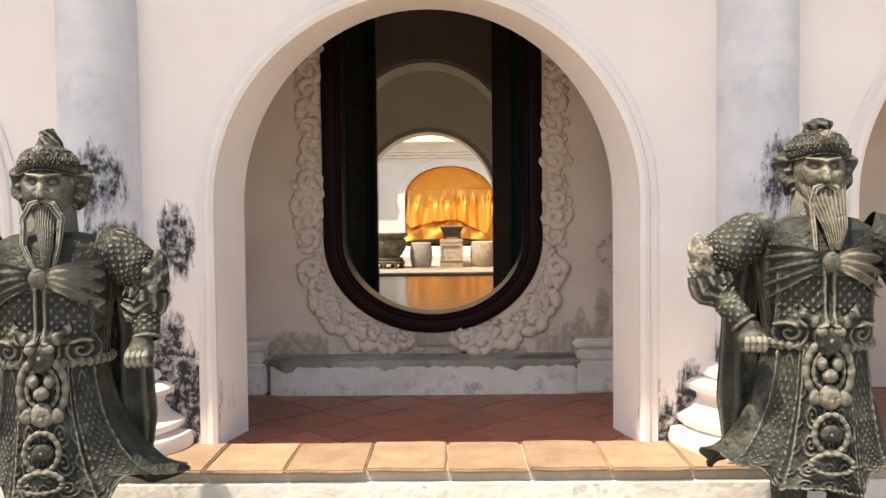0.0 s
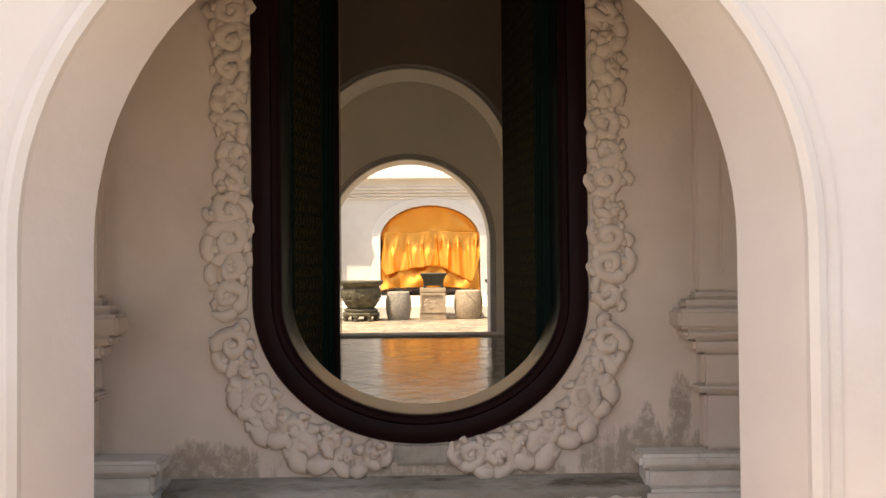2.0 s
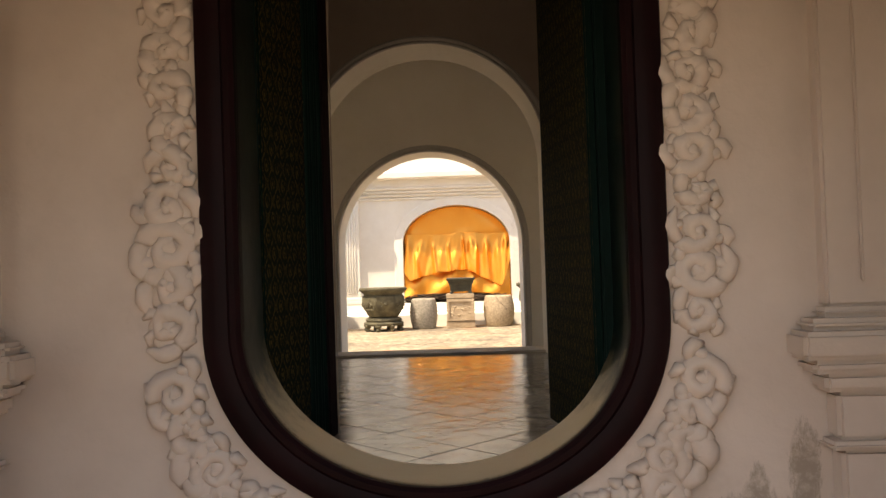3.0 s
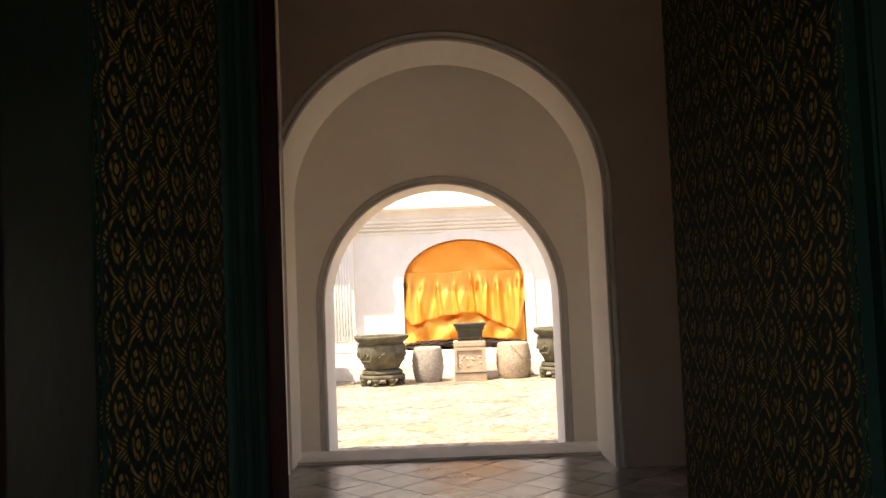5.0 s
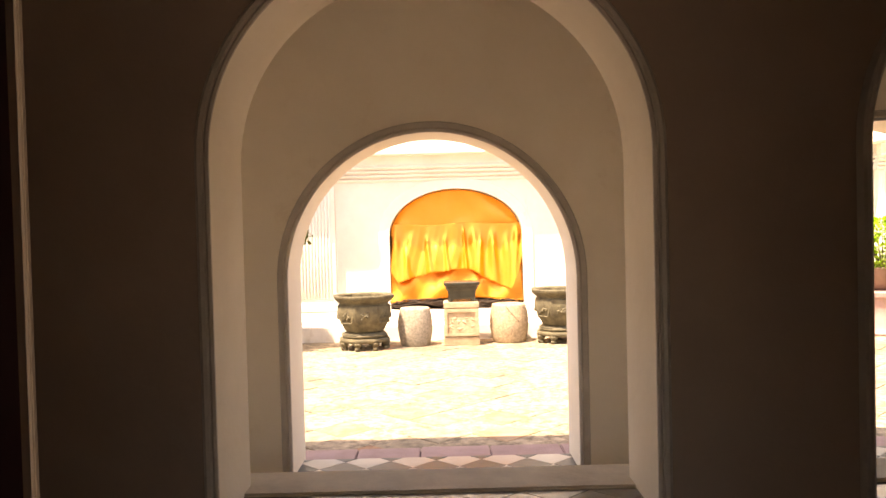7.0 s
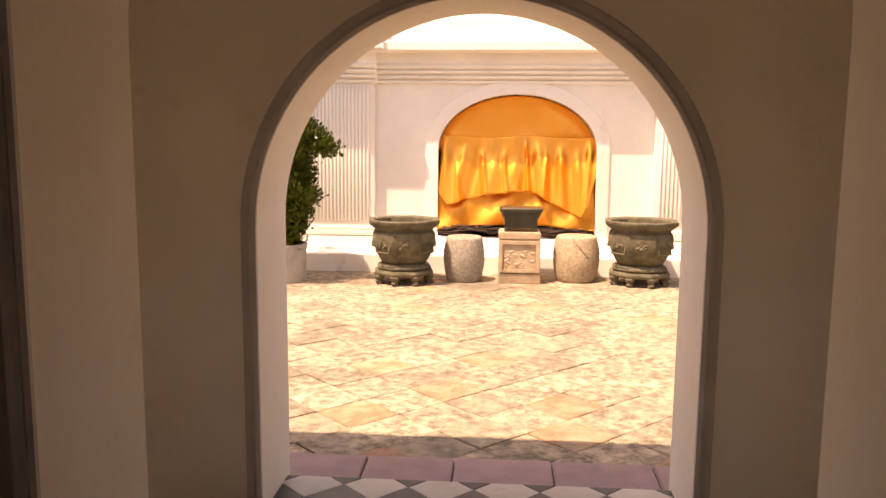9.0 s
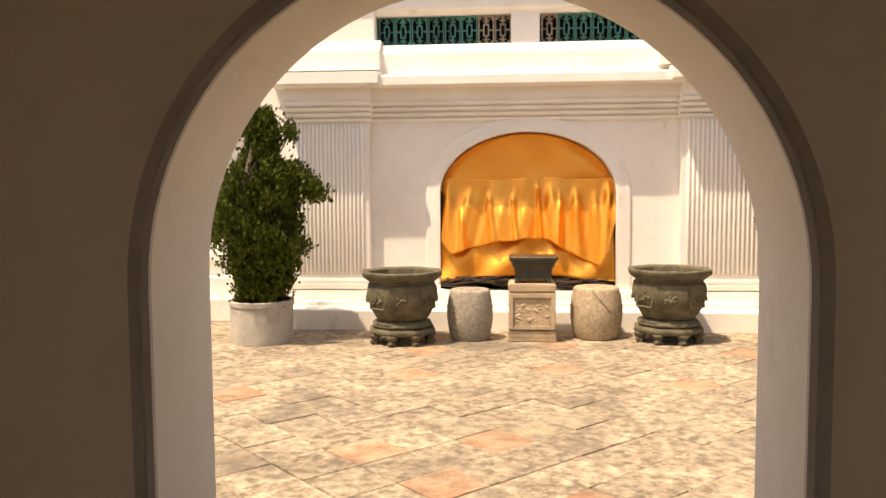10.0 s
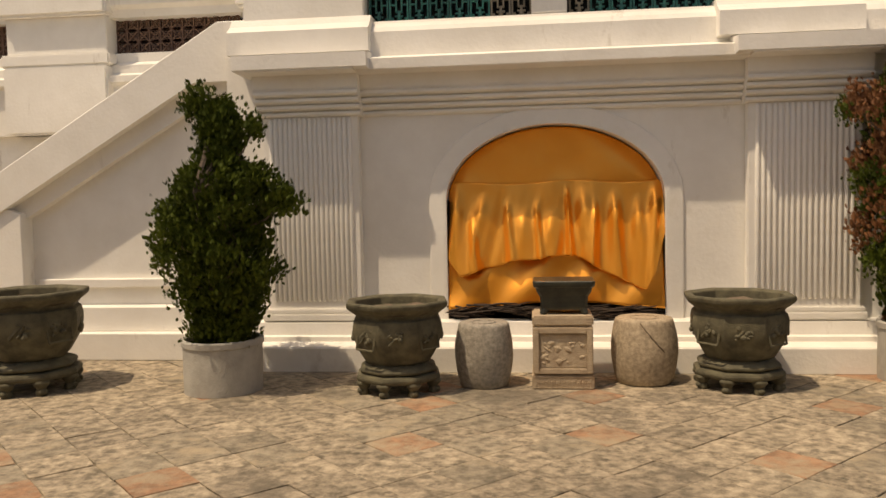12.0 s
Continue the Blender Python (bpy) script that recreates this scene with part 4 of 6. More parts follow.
flank("stair_wall", [(-5.6, 0.16), (-2.55, 0.16), (-2.55, 2.86), (-2.75, 2.86), (-5.6, 1.20)], 15.75, 16.05)
flank("sloping_coping", [(-2.35, 3.06), (-2.72, 3.06), (-5.35, 1.50), (-5.35, 1.15), (-2.95, 2.56), (-2.35, 2.56)], 15.55, 16.15, label="sloping limewashed parapet coping")
flank("sloping_band", [(-2.55, 2.66), (-2.80, 2.66), (-5.3, 1.19), (-5.3, 1.02), (-2.80, 2.47), (-2.55, 2.47)], 15.66, 15.76)
flank("newel", [(-5.35, 0.16), (-4.62, 0.16), (-4.62, 1.46), (-4.80, 1.52), (-5.35, 1.52)], 15.58, 15.78)
flank("stair_plinth", [(-5.5, 0.16), (-2.5, 0.16), (-2.5, 0.40), (-5.5, 0.40)], 15.48, 15.76)
flank("stair_plinth", [(-5.5, 0.40), (-2.5, 0.40), (-2.5, 0.62), (-5.5, 0.62)], 15.58, 15.76)
flank("stair_ledge", [(-4.55, 0.78), (-2.5, 0.78), (-2.5, 0.86), (-4.55, 0.86)], 15.69, 15.76)
for k in range(12):
    b = bmesh.new()
    box(b, -2.9 - 0.25 * k + 3.6, -2.55 - 0.25 * k + 3.6 + 0.25, 0.31, 1.6, 0.0, 2.3 - 0.165 * k)
    part("tread", b, LIMEWASH, stair)

# ---- terrace behind the stair ----
terrace = empty("terrace", "weathered limewashed terrace wall with rust-red pierced grilles", "terrace", (-4.0, 17.5, Z_YARD), kind="structure")


def ter(name, b, mat, label=""):
    bmesh.ops.translate(b, verts=b.verts, vec=(4.0, -17.5, -Z_YARD))
    return part(name, b, mat, terrace, label)


bm = bmesh.new()
box(bm, -14, -2.4, 17.5, 17.9, 0.0, 2.32)
ter("terrace_wall", bm, LIMEWASH)
bm = bmesh.new()
extrude_x(bm, [(17.8, 2.32), (17.40, 2.32), (17.40, 2.84), (17.33, 2.87), (17.33, 2.94), (17.40, 2.97), (17.40, 3.06), (17.46, 3.10), (17.46, 3.20), (17.8, 3.21)], -14, -2.4)
ter("terrace_base", bm, LIMEWASH)
bm = bmesh.new()
extrude_x(bm, [(17.8, 3.58), (17.42, 3.58), (17.40, 3.66), (17.34, 3.70), (17.34, 3.84), (17.29, 3.88), (17.29, 4.0), (17.8, 4.02)], -14, -2.4)
ter("terrace_rail", bm, LIMEWASH)
for x0, x1 in ((-5.88, -4.70), (-8.6, -7.5), (-3.15, -2.4)):
    for g, y0, z0, z1, c in ((0.0, 17.34, 3.20, 3.60, 0.01), (0.05, 17.28, 3.06, 3.20, 0.02), (0.02, 17.27, 2.32, 3.06, 0.02), (0.05, 17.24, 3.60, 4.01, 0.03)):
        bm = bmesh.new()
        cham(bm, x0 - g, x1 + g, y0, 17.75, z0, z1, c)
        ter("pier_course", bm, LIMEWASH)


def pierced_mesh():
    """A square pierced tile: a ring in a frame with diagonal ties."""
    b = bmesh.new()
    w = 0.064
    for s in (-1, 1):
        box(b, s * w - 0.007, s * w + 0.007, -0.02, 0.02, -w, w)
        box(b, -w, w, -0.018, 0.018, s * w - 0.007, s * w + 0.007)
        a = Matrix.Rotation(radians(45 * s), 4, "Y")
        sub = bmesh.new()
        box(sub, -0.008, 0.008, -0.015, 0.015, -0.088, 0.088)
        graft(b, sub, a)
    pts = [(0.040 * math.cos(2 * math.pi * k / 14), 0, 0.040 * math.sin(2 * math.pi * k / 14)) for k in range(15)]
    tube(b, pts, 0.008, 6)
    bmesh.ops.recalc_face_normals(b, faces=b.faces)
    me = bpy.data.meshes.new("pierced_tile")
    b.to_mesh(me)
    b.free()
    me.materials.append(RUST_TILE)
    return me


pierced = pierced_mesh()
for x0, n in ((-4.64, 11), (-7.44, 12)):
    for k in range(n):
        for r in range(3):
            o = new("pierced_tile", pierced)
            o.parent = terrace
            o.location = (x0 + 0.13 * k + 4.0, 0.08, 3.275 + 0.128 * r - Z_YARD)
# dark sheet added so that the pierced tiles look shaded inside
bm = bmesh.new()
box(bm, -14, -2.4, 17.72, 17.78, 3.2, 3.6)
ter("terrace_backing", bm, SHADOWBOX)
bm = bmesh.new()
box(bm, -14, 12, 21.0, 21.4, 0.0, 6.0)
structure("wall_far", bm, LIMEWASH, "plain limewashed wall behind the terrace")

# ---- cloth in the niche ----
cloth = empty("draped_cloth", "shiny gold satin cloth draped over an arched niche", "cloth", (AL[0], WALL_Y + 0.10, 0.55))


def sheet(name, x0, x1, ztop, zbot, depth, nx, nz, label=""):
    """A hanging sheet: ztop and zbot are functions of x, depth of (x, f)."""
    b = bmesh.new()
    g = []
    for i in range(nx + 1):
        x = x0 + (x1 - x0) * i / nx
        zt, zb = ztop(x), zbot(x)
        g.append([b.verts.new((x - AL[0], depth(x, k / nz), zt + (zb - zt) * k / nz - 0.55)) for k in range(nz + 1)])
    for i in range(nx):
        for k in range(nz):
            b.faces.new((g[i][k], g[i + 1][k], g[i + 1][k + 1], g[i][k + 1]))
    o = part(name, b, CLOTH, cloth, label, True)
    so = o.modifiers.new("thickness", "SOLIDIFY")
    so.thickness = 0.004
    return o


def niche_top(x):
    return arch_z(x, AL[0], AL[1] - 0.004, AL[2], AL[3]) - 0.012


def upper_folds(x, f):
    return 0.055 - 0.035 * f + 0.008 * math.sin(7 * x + 3 * f) * f + 0.022 * noise.noise((x * 2.2, f * 1.5, 4))


# crest position, width, height, where it begins, lean
FOLDS = ((-0.70, 0.050, 0.8, 0.02, 0.02), (-0.60, 0.022, 0.7, 0.30, 0.07), (-0.47, 0.060, 1.0, 0.10, -0.08), (-0.30, 0.024, 0.9, 0.16, 0.06), (-0.16, 0.070, 0.7, 0.25, 0.02), (-0.06, 0.020, 0.8, 0.20, 0.05),
         (0.10, 0.055, 0.6, 0.35, -0.06), (0.20, 0.018, 1.0, 0.0, 0.03), (0.33, 0.050, 1.0, 0.05, 0.05), (0.44, 0.020, 0.7, 0.12, -0.04), (0.58, 0.045, 1.2, 0.04, 0.02), (0.76, 0.055, 1.0, 0.10, 0.05), (0.90, 0.040, 1.1, 0.0, -0.02))


def drape_folds(x, f):
    s = 0.0
    for c, w, h, start, lean in FOLDS:
        k = max(0.0, min(1.0, (f - start) / 0.35))
        s += h * k * k * (3 - 2 * k) * math.exp(-((x - c - lean * f) / (w * (0.8 + 0.8 * f))) ** 2)
    s2 = 0.022 * noise.noise((x * 6, f * 0.7, 9)) + 0.012 * noise.noise((x * 15 + 2 * f, f * 1.1, 2)) * min(1.0, f * 3)
    return 0.000 - 0.062 * s - 0.12 * f + s2


HEM = ((-0.77, 1.03), (-0.72, 0.95), (-0.66, 0.885), (-0.50, 0.93), (-0.24, 1.0), (0.05, 1.03), (0.245, 1.05), (0.34, 1.0), (0.47, 0.93), (0.64, 0.84), (0.81, 0.77), (0.89, 0.915), (1.0, 1.33))


def hem(x):
    for (xa, za), (xb, zb) in zip(HEM, HEM[1:]):
        if x <= xb:
            return za + (zb - za) * (x - xa) / (xb - xa) + 0.006 * math.sin(23 * x)
    return HEM[-1][1]


def back_folds(x, f):
    return 0.012 + 0.022 * noise.noise((x * 3.0 + 2, f * 3, 1)) + 0.020 * math.sin(14 * x + 8 * f) * (0.3 + 0.7 * f) - 0.14 * f - 0.03


sheet("upper_cloth", -0.765, 0.965, niche_top, lambda x: 1.58 + 0.02 * math.sin(5 * x), upper_folds, 90, 24, "smooth taut gold satin")
sheet("drape", -0.76, 0.99, lambda x: min(1.64 + 0.012 * math.sin(7 * x), niche_top(min(x, 0.94)) - 0.002), hem, drape_folds, 170, 44, "pleated gold satin drape with a slanting hem")
sheet("under_cloth", -0.765, 0.965, lambda x: 1.30, lambda x: 0.615 + 0.05 * max(0, math.sin(2.2 * x + 1.2)), back_folds, 110, 26, "crumpled gold satin under the drape")

# ---- brushwood at the niche's foot ----
brush = bmesh.new()
rnd = random.Random(3)
for k in range(170):
    x, y = rnd.uniform(-0.70, 0.90), rnd.uniform(-0.10, 0.03)
    z = 0.540 + rnd.uniform(0, 0.085) + 0.05 * math.exp(-((x + 0.35) / 0.25) ** 2)
    a, ln = rnd.uniform(-0.35, 0.35), rnd.uniform(0.12, 0.34)
    p0 = Vector((x - ln / 2, y, z))
    p2 = Vector((x + ln / 2, y + rnd.uniform(-0.05, 0.05), z + a * 0.12))
    tube(brush, [p0, (p0 + p2) / 2 + Vector((0, 0, rnd.uniform(-0.012, 0.012))), p2], [0.008, 0.007, 0.004], 5)
bmesh.ops.translate(brush, verts=brush.verts, vec=(0.0, WALL_Y - 0.02, 0.0))
tagged(link_mesh("brushwood", brush, TWIG), "dark dry branches heaped at the niche's foot", "branches", kind="stuff")

# ---- stone planters ----
def oct_ring(r, z, ry=None):
    return [(r * math.cos(math.pi / 8 + math.pi * k / 4), (ry or r) * math.sin(math.pi / 8 + math.pi * k / 4), z) for k in range(8)]


def oct_stack(bm, prof, bev=0.0):
    """A faceted octagonal body from (radius, height) pairs."""
    sub = bmesh.new()
    lathe(sub, prof, 8, turn=math.pi / 8)
    if bev:
        bmesh.ops.bevel(sub, geom=list(sub.edges), offset=bev, segments=2, affect="EDGES")
    graft(bm, sub)


def flower(bm, m, rnd, size):
    """A raised spray of blossom and leaves."""
    for k in range(rnd.randint(8, 11)):
        a = rnd.uniform(0, 6.28)
        q = size * rnd.uniform(0.1, 0.55)
        sub = bmesh.new()
        ball(sub, (q * math.cos(a), 0, q * math.sin(a)), (size * rnd.uniform(0.12, 0.24), 0.022, size * rnd.uniform(0.10, 0.20)), 8, 6, (0, rnd.uniform(0, 180), 0))
        graft(bm, sub, m)
    sub = bmesh.new()
    tube(sub, [(-size * 0.5, 0, -size * 0.5), (-size * 0.1, -0.004, 0), (size * 0.35, 0, size * 0.5)], [0.010, 0.009, 0.004], 6)
    graft(bm, sub, m)


def planter(at, spin, seed, label, scale=1.0, footed=True):
    """An octagonal stone planter with relief panels on a footed stand."""
    rnd = random.Random(seed)
    p = empty("stone_planter", label, "planter", at, "stone planters in the courtyard")
    p.rotation_euler = (0, 0, radians(spin))
    p.scale = (scale, scale, scale)
    b = bmesh.new()
    oct_stack(b, [(0.225, 0.215), (0.255, 0.24), (0.315, 0.34), (0.345, 0.43), (0.347, 0.50), (0.335, 0.545), (0.315, 0.556), (0.318, 0.575), (0.352, 0.60), (0.385, 0.625), (0.393, 0.64), (0.393, 0.662),
                  (0.383, 0.670), (0.345, 0.668), (0.325, 0.655), (0.318, 0.60)], 0.004)
    body = part("pot_body", b, STONE_GREEN, p, "mossy green-grey octagonal stone pot", True)
    for k in range(8):
        a = math.pi / 4 * k
        n = Vector((math.cos(a), math.sin(a), 0))
        face = Matrix.Translation(n * 0.311 + Vector((0, 0, 0.440))) @ Matrix.Rotation(a + math.pi / 2, 4, "Z") @ Matrix.Rotation(radians(-11), 4, "X")
        b = bmesh.new()
        if k % 2:
            pts = [(-0.085, 0, -0.10), (0.085, 0, -0.10), (0.095, 0, 0.09), (-0.095, 0, 0.09), (-0.085, 0, -0.10)]
            sub = bmesh.new()
            for u, v in zip(pts, pts[1:]):
                tube(sub, [u, v], 0.008, 6)
            graft(b, sub, face)
        flower(b, face, rnd, 0.115)
        tagged(part("relief_panel", b, STONE_GREEN, body, smooth=True), kind="stuff")
    b = bmesh.new()
    lathe(b, [(0.0, 0.60), (0.20, 0.605), (0.30, 0.600), (0.322, 0.59)], 24, caps=False)
    for v in b.verts:
        v.co.z += 0.02 * noise.noise(v.co * 9 + Vector((seed, 0, 0)))
    part("soil", b, SOIL, p, "dry brown soil", True)
    b = bmesh.new()
    oct_stack(b, [(0.245, 0.150), (0.290, 0.158), (0.300, 0.175), (0.285, 0.195), (0.240, 0.212), (0.225, 0.220)], 0.004)
    part("base_plate", b, STONE_GREEN, p, smooth=True)
    b = bmesh.new()
    oct_stack(b, [(0.270, 0.085), (0.315, 0.095), (0.328, 0.118), (0.318, 0.142), (0.265, 0.151)], 0.005)
    stand = part("stand", b, STONE_GREEN, p, smooth=True)
    for k in range(8):
        a = math.pi / 8 + math.pi / 4 * k
        b = bmesh.new()
        tube(b, [(0, 0, 0.10), (0, 0, 0.075), (0, 0, 0.045), (0, 0, 0.022), (0, 0, 0.0)], [0.050, 0.052, 0.030, 0.040, 0.034], 10)
        ball(b, (0.032, 0, 0.028), (0.020, 0.028, 0.020), 8, 6)
        ball(b, (0.035, 0, 0.085), (0.018, 0.045, 0.020), 8, 6)
        f = part("foot", b, STONE_GREEN, stand, smooth=True)
        f.matrix_basis = Matrix.Rotation(a, 4, "Z") @ Matrix.Translation((0.272, 0, 0))
    return p


planter((-1.036, 14.49, Z_YARD), 10, 1, "mossy octagonal stone planter with relief panels and footed stand", 0.97)
planter((1.354, 14.67, Z_YARD), -6, 2, "mossy octagonal stone planter with blossom reliefs beside the stool", 0.98)
planter((-3.82, 14.45, Z_YARD), 22, 3, "large dark stone planter with dry soil near the stair", 1.107)


# ---- stone stools ----
def stool(at, mat, seed, label, r=0.215, h=0.48, crack=False):
    s = empty("drum_stool", label, "stool", at, "stone drum stools")
    b = bmesh.new()
    prof = [(0.80 * r, 0.0), (0.86 * r, 0.012), (0.90 * r, 0.05)] + [(r * (0.88 + 0.14 * math.sin(math.pi * (0.06 + 0.86 * k / 12))), 0.05 + (h - 0.09) * k / 12) for k in range(13)]
    prof += [(0.90 * r, h - 0.02), (0.87 * r, h - 0.006), (0.83 * r, h), (0.5 * r, h - 0.002), (0.05 * r, h - 0.001)]
    lathe(b, prof, 48)
    for v in b.verts:
        n = Vector((v.co.x, v.co.y, 0)).normalized() if v.co.xy.length > 1e-5 else Vector()
        v.co += n * 0.006 * noise.noise(v.co * 6 + Vector((seed * 5, 0, 0))) + n * 0.002 * noise.noise(v.co * 30)
    part("stool_drum", b, mat, s, smooth=True)
    if crack:
        b = bmesh.new()
        pts = []
        for k in range(9):
            a = radians(-105 + 5.5 * k)
            z = h * (0.97 - 0.055 * k)
            rr = r * (0.88 + 0.14 * math.sin(math.pi * (0.06 + 0.86 * (z - 0.05) / (h - 0.09)))) + 0.001
            a += 0.05 * math.sin(3.1 * k)
            pts.append((rr * math.cos(a), rr * math.sin(a), z))
        tube(b, pts, 0.0035, 6)
        part("crack", b, SOIL, s, "dark weathered crack")
    b = bmesh.new()
    ring = [(0.42 * r * math.cos(2 * math.pi * k / 32), 0.42 * r * math.sin(2 * math.pi * k / 32), h - 0.001) for k in range(33)]
    tube(b, ring, 0.006, 6)
    part("top_ring", b, mat, s, smooth=True)
    return s


stool((-0.432, 14.66, Z_YARD), STONE_GREY, 1, "grey granite drum stool with a worn top", 0.208, 0.46)
stool((0.725, 14.80, Z_YARD), STONE_BUFF, 2, "buff granite drum stool with a dark crack", 0.232, 0.47, True)

# ---- pedestal and the small tray planter ----
ped = empty("stone_pedestal", "tan sandstone pedestal block with a carved panel", "pedestal", (0.132, 14.72, Z_YARD))
ped.scale = (0.98, 0.98, 0.98)
bm = bmesh.new()
cham(bm, -0.222, 0.222, -0.21, 0.21, 0.0, 0.105, 0.008)
part("pedestal_base", bm, STONE_TAN, ped, "fret-carved base course")
bm = bmesh.new()
rnd = random.Random(5)
for k in range(22):
    x = -0.20 + 0.0185 * k
    cham(bm, x, x + 0.012, -0.216, -0.206, 0.025 + 0.02 * (k % 2), 0.060 + 0.02 * (k % 2), 0.003)
cham(bm, -0.21, 0.21, -0.215, -0.206, 0.088, 0.097, 0.003)
cham(bm, -0.21, 0.21, -0.215, -0.206, 0.008, 0.016, 0.003)
part("fret_carving", bm, STONE_TAN, ped)
bm = bmesh.new()
cham(bm, -0.215, 0.215, -0.20, 0.205, 0.107, 0.455, 0.010)
body = part("pedestal_body", bm, STONE_TAN, ped)
bm = bmesh.new()
for x0, x1, z0, z1 in ((-0.212, -0.168, 0.115, 0.45), (0.168, 0.212, 0.115, 0.45), (-0.168, 0.168, 0.405, 0.45), (-0.168, 0.168, 0.115, 0.155)):
    cham(bm, x0, x1, -0.222, -0.198, z0, z1, 0.006)
part("panel_frame", bm, STONE_TAN, body)
bm = bmesh.new()
cham(bm, -0.165, 0.165, -0.203, -0.198, 0.16, 0.40, 0.002)
for k in range(26):
    ball(bm, (rnd.uniform(-0.14, 0.14), -0.199, 0.19 + 0.16 * rnd.random() ** 1.6), (rnd.uniform(0.012, 0.045), rnd.uniform(0.005, 0.012), rnd.uniform(0.008, 0.022)), 8, 6, (0, rnd.uniform(-40, 40), 0))
part("panel_relief", bm, STONE_TAN, body, smooth=True)
bm = bmesh.new()
cham(bm, -0.218, 0.218, -0.205, 0.208, 0.457, 0.53, 0.012)
part("pedestal_cap", bm, STONE_TAN, ped)

tray = empty("tray_planter", "dark glazed rectangular footed planter standing on a pedestal", "planter", (0.145, 14.72, Z_YARD + 0.520))


def rect_stack(bm, prof, ratio):
    """A four-sided body with softened corners from (half width, height) pairs."""
    rings = []
    for w, z in prof:
        d = w * ratio
        c = 0.02
        rings.append([bm.verts.new(p) for p in ((-w + c, -d, z), (w - c, -d, z), (w, -d + c, z), (w, d - c, z), (w - c, d, z), (-w + c, d, z), (-w, d - c, z), (-w, -d + c, z))])
    for p, q in zip(rings, rings[1:]):
        for i in range(8):
            bm.faces.new((p[i], p[(i + 1) % 8], q[(i + 1) % 8], q[i]))
    bm.faces.new(rings[0])
    bm.faces.new(rings[-1])


bm = bmesh.new()
rect_stack(bm, [(0.150, 0.030), (0.165, 0.05), (0.166, 0.09), (0.172, 0.13), (0.192, 0.165), (0.198, 0.19)], 0.74)
part("tray_body", bm, STONE_DARK, tray)
bm = bmesh.new()
rect_stack(bm, [(0.196, 0.19), (0.212, 0.20), (0.218, 0.215), (0.218, 0.235), (0.210, 0.242), (0.190, 0.240)], 0.76)
part("tray_rim", bm, STONE_DARK, tray, "slightly paler worn rim")
for sx in (-1, 1):
    for sy in (-1, 1):
        bm = bmesh.new()
        tube(bm, [(sx * 0.125, sy * 0.085, 0.055), (sx * 0.14, sy * 0.095, 0.025), (sx * 0.155, sy * 0.105, 0.0)], [0.035, 0.028, 0.020], 8)
        part("tray_foot", bm, STONE_DARK, tray, smooth=True)


# ---- concrete tubs and the clipped conifers in them ----
def tub(at, r, h, label):
    t = empty("concrete_tub", label, "planter", at, "concrete tubs")
    b = bmesh.new()
    lathe(b, [(r * 0.96, 0.0), (r * 0.965, 0.04), (r * 0.965, h - 0.05), (r, h - 0.045), (r * 1.005, h - 0.008), (r * 0.985, h), (r * 0.90, h), (r * 0.88, h - 0.02), (r * 0.86, h - 0.09)], 48)
    for v in b.verts:
        v.co += Vector((v.co.x, v.co.y, 0)) * 0.012 * noise.noise(v.co * 5)
    part("tub_wall", b, CONCRETE, t, smooth=True)
    b = bmesh.new()
    lathe(b, [(0.01, h - 0.055), (r * 0.5, h - 0.05), (r * 0.87, h - 0.065)], 24)
    part("soil", b, SOIL, t, "dark soil")
    return t


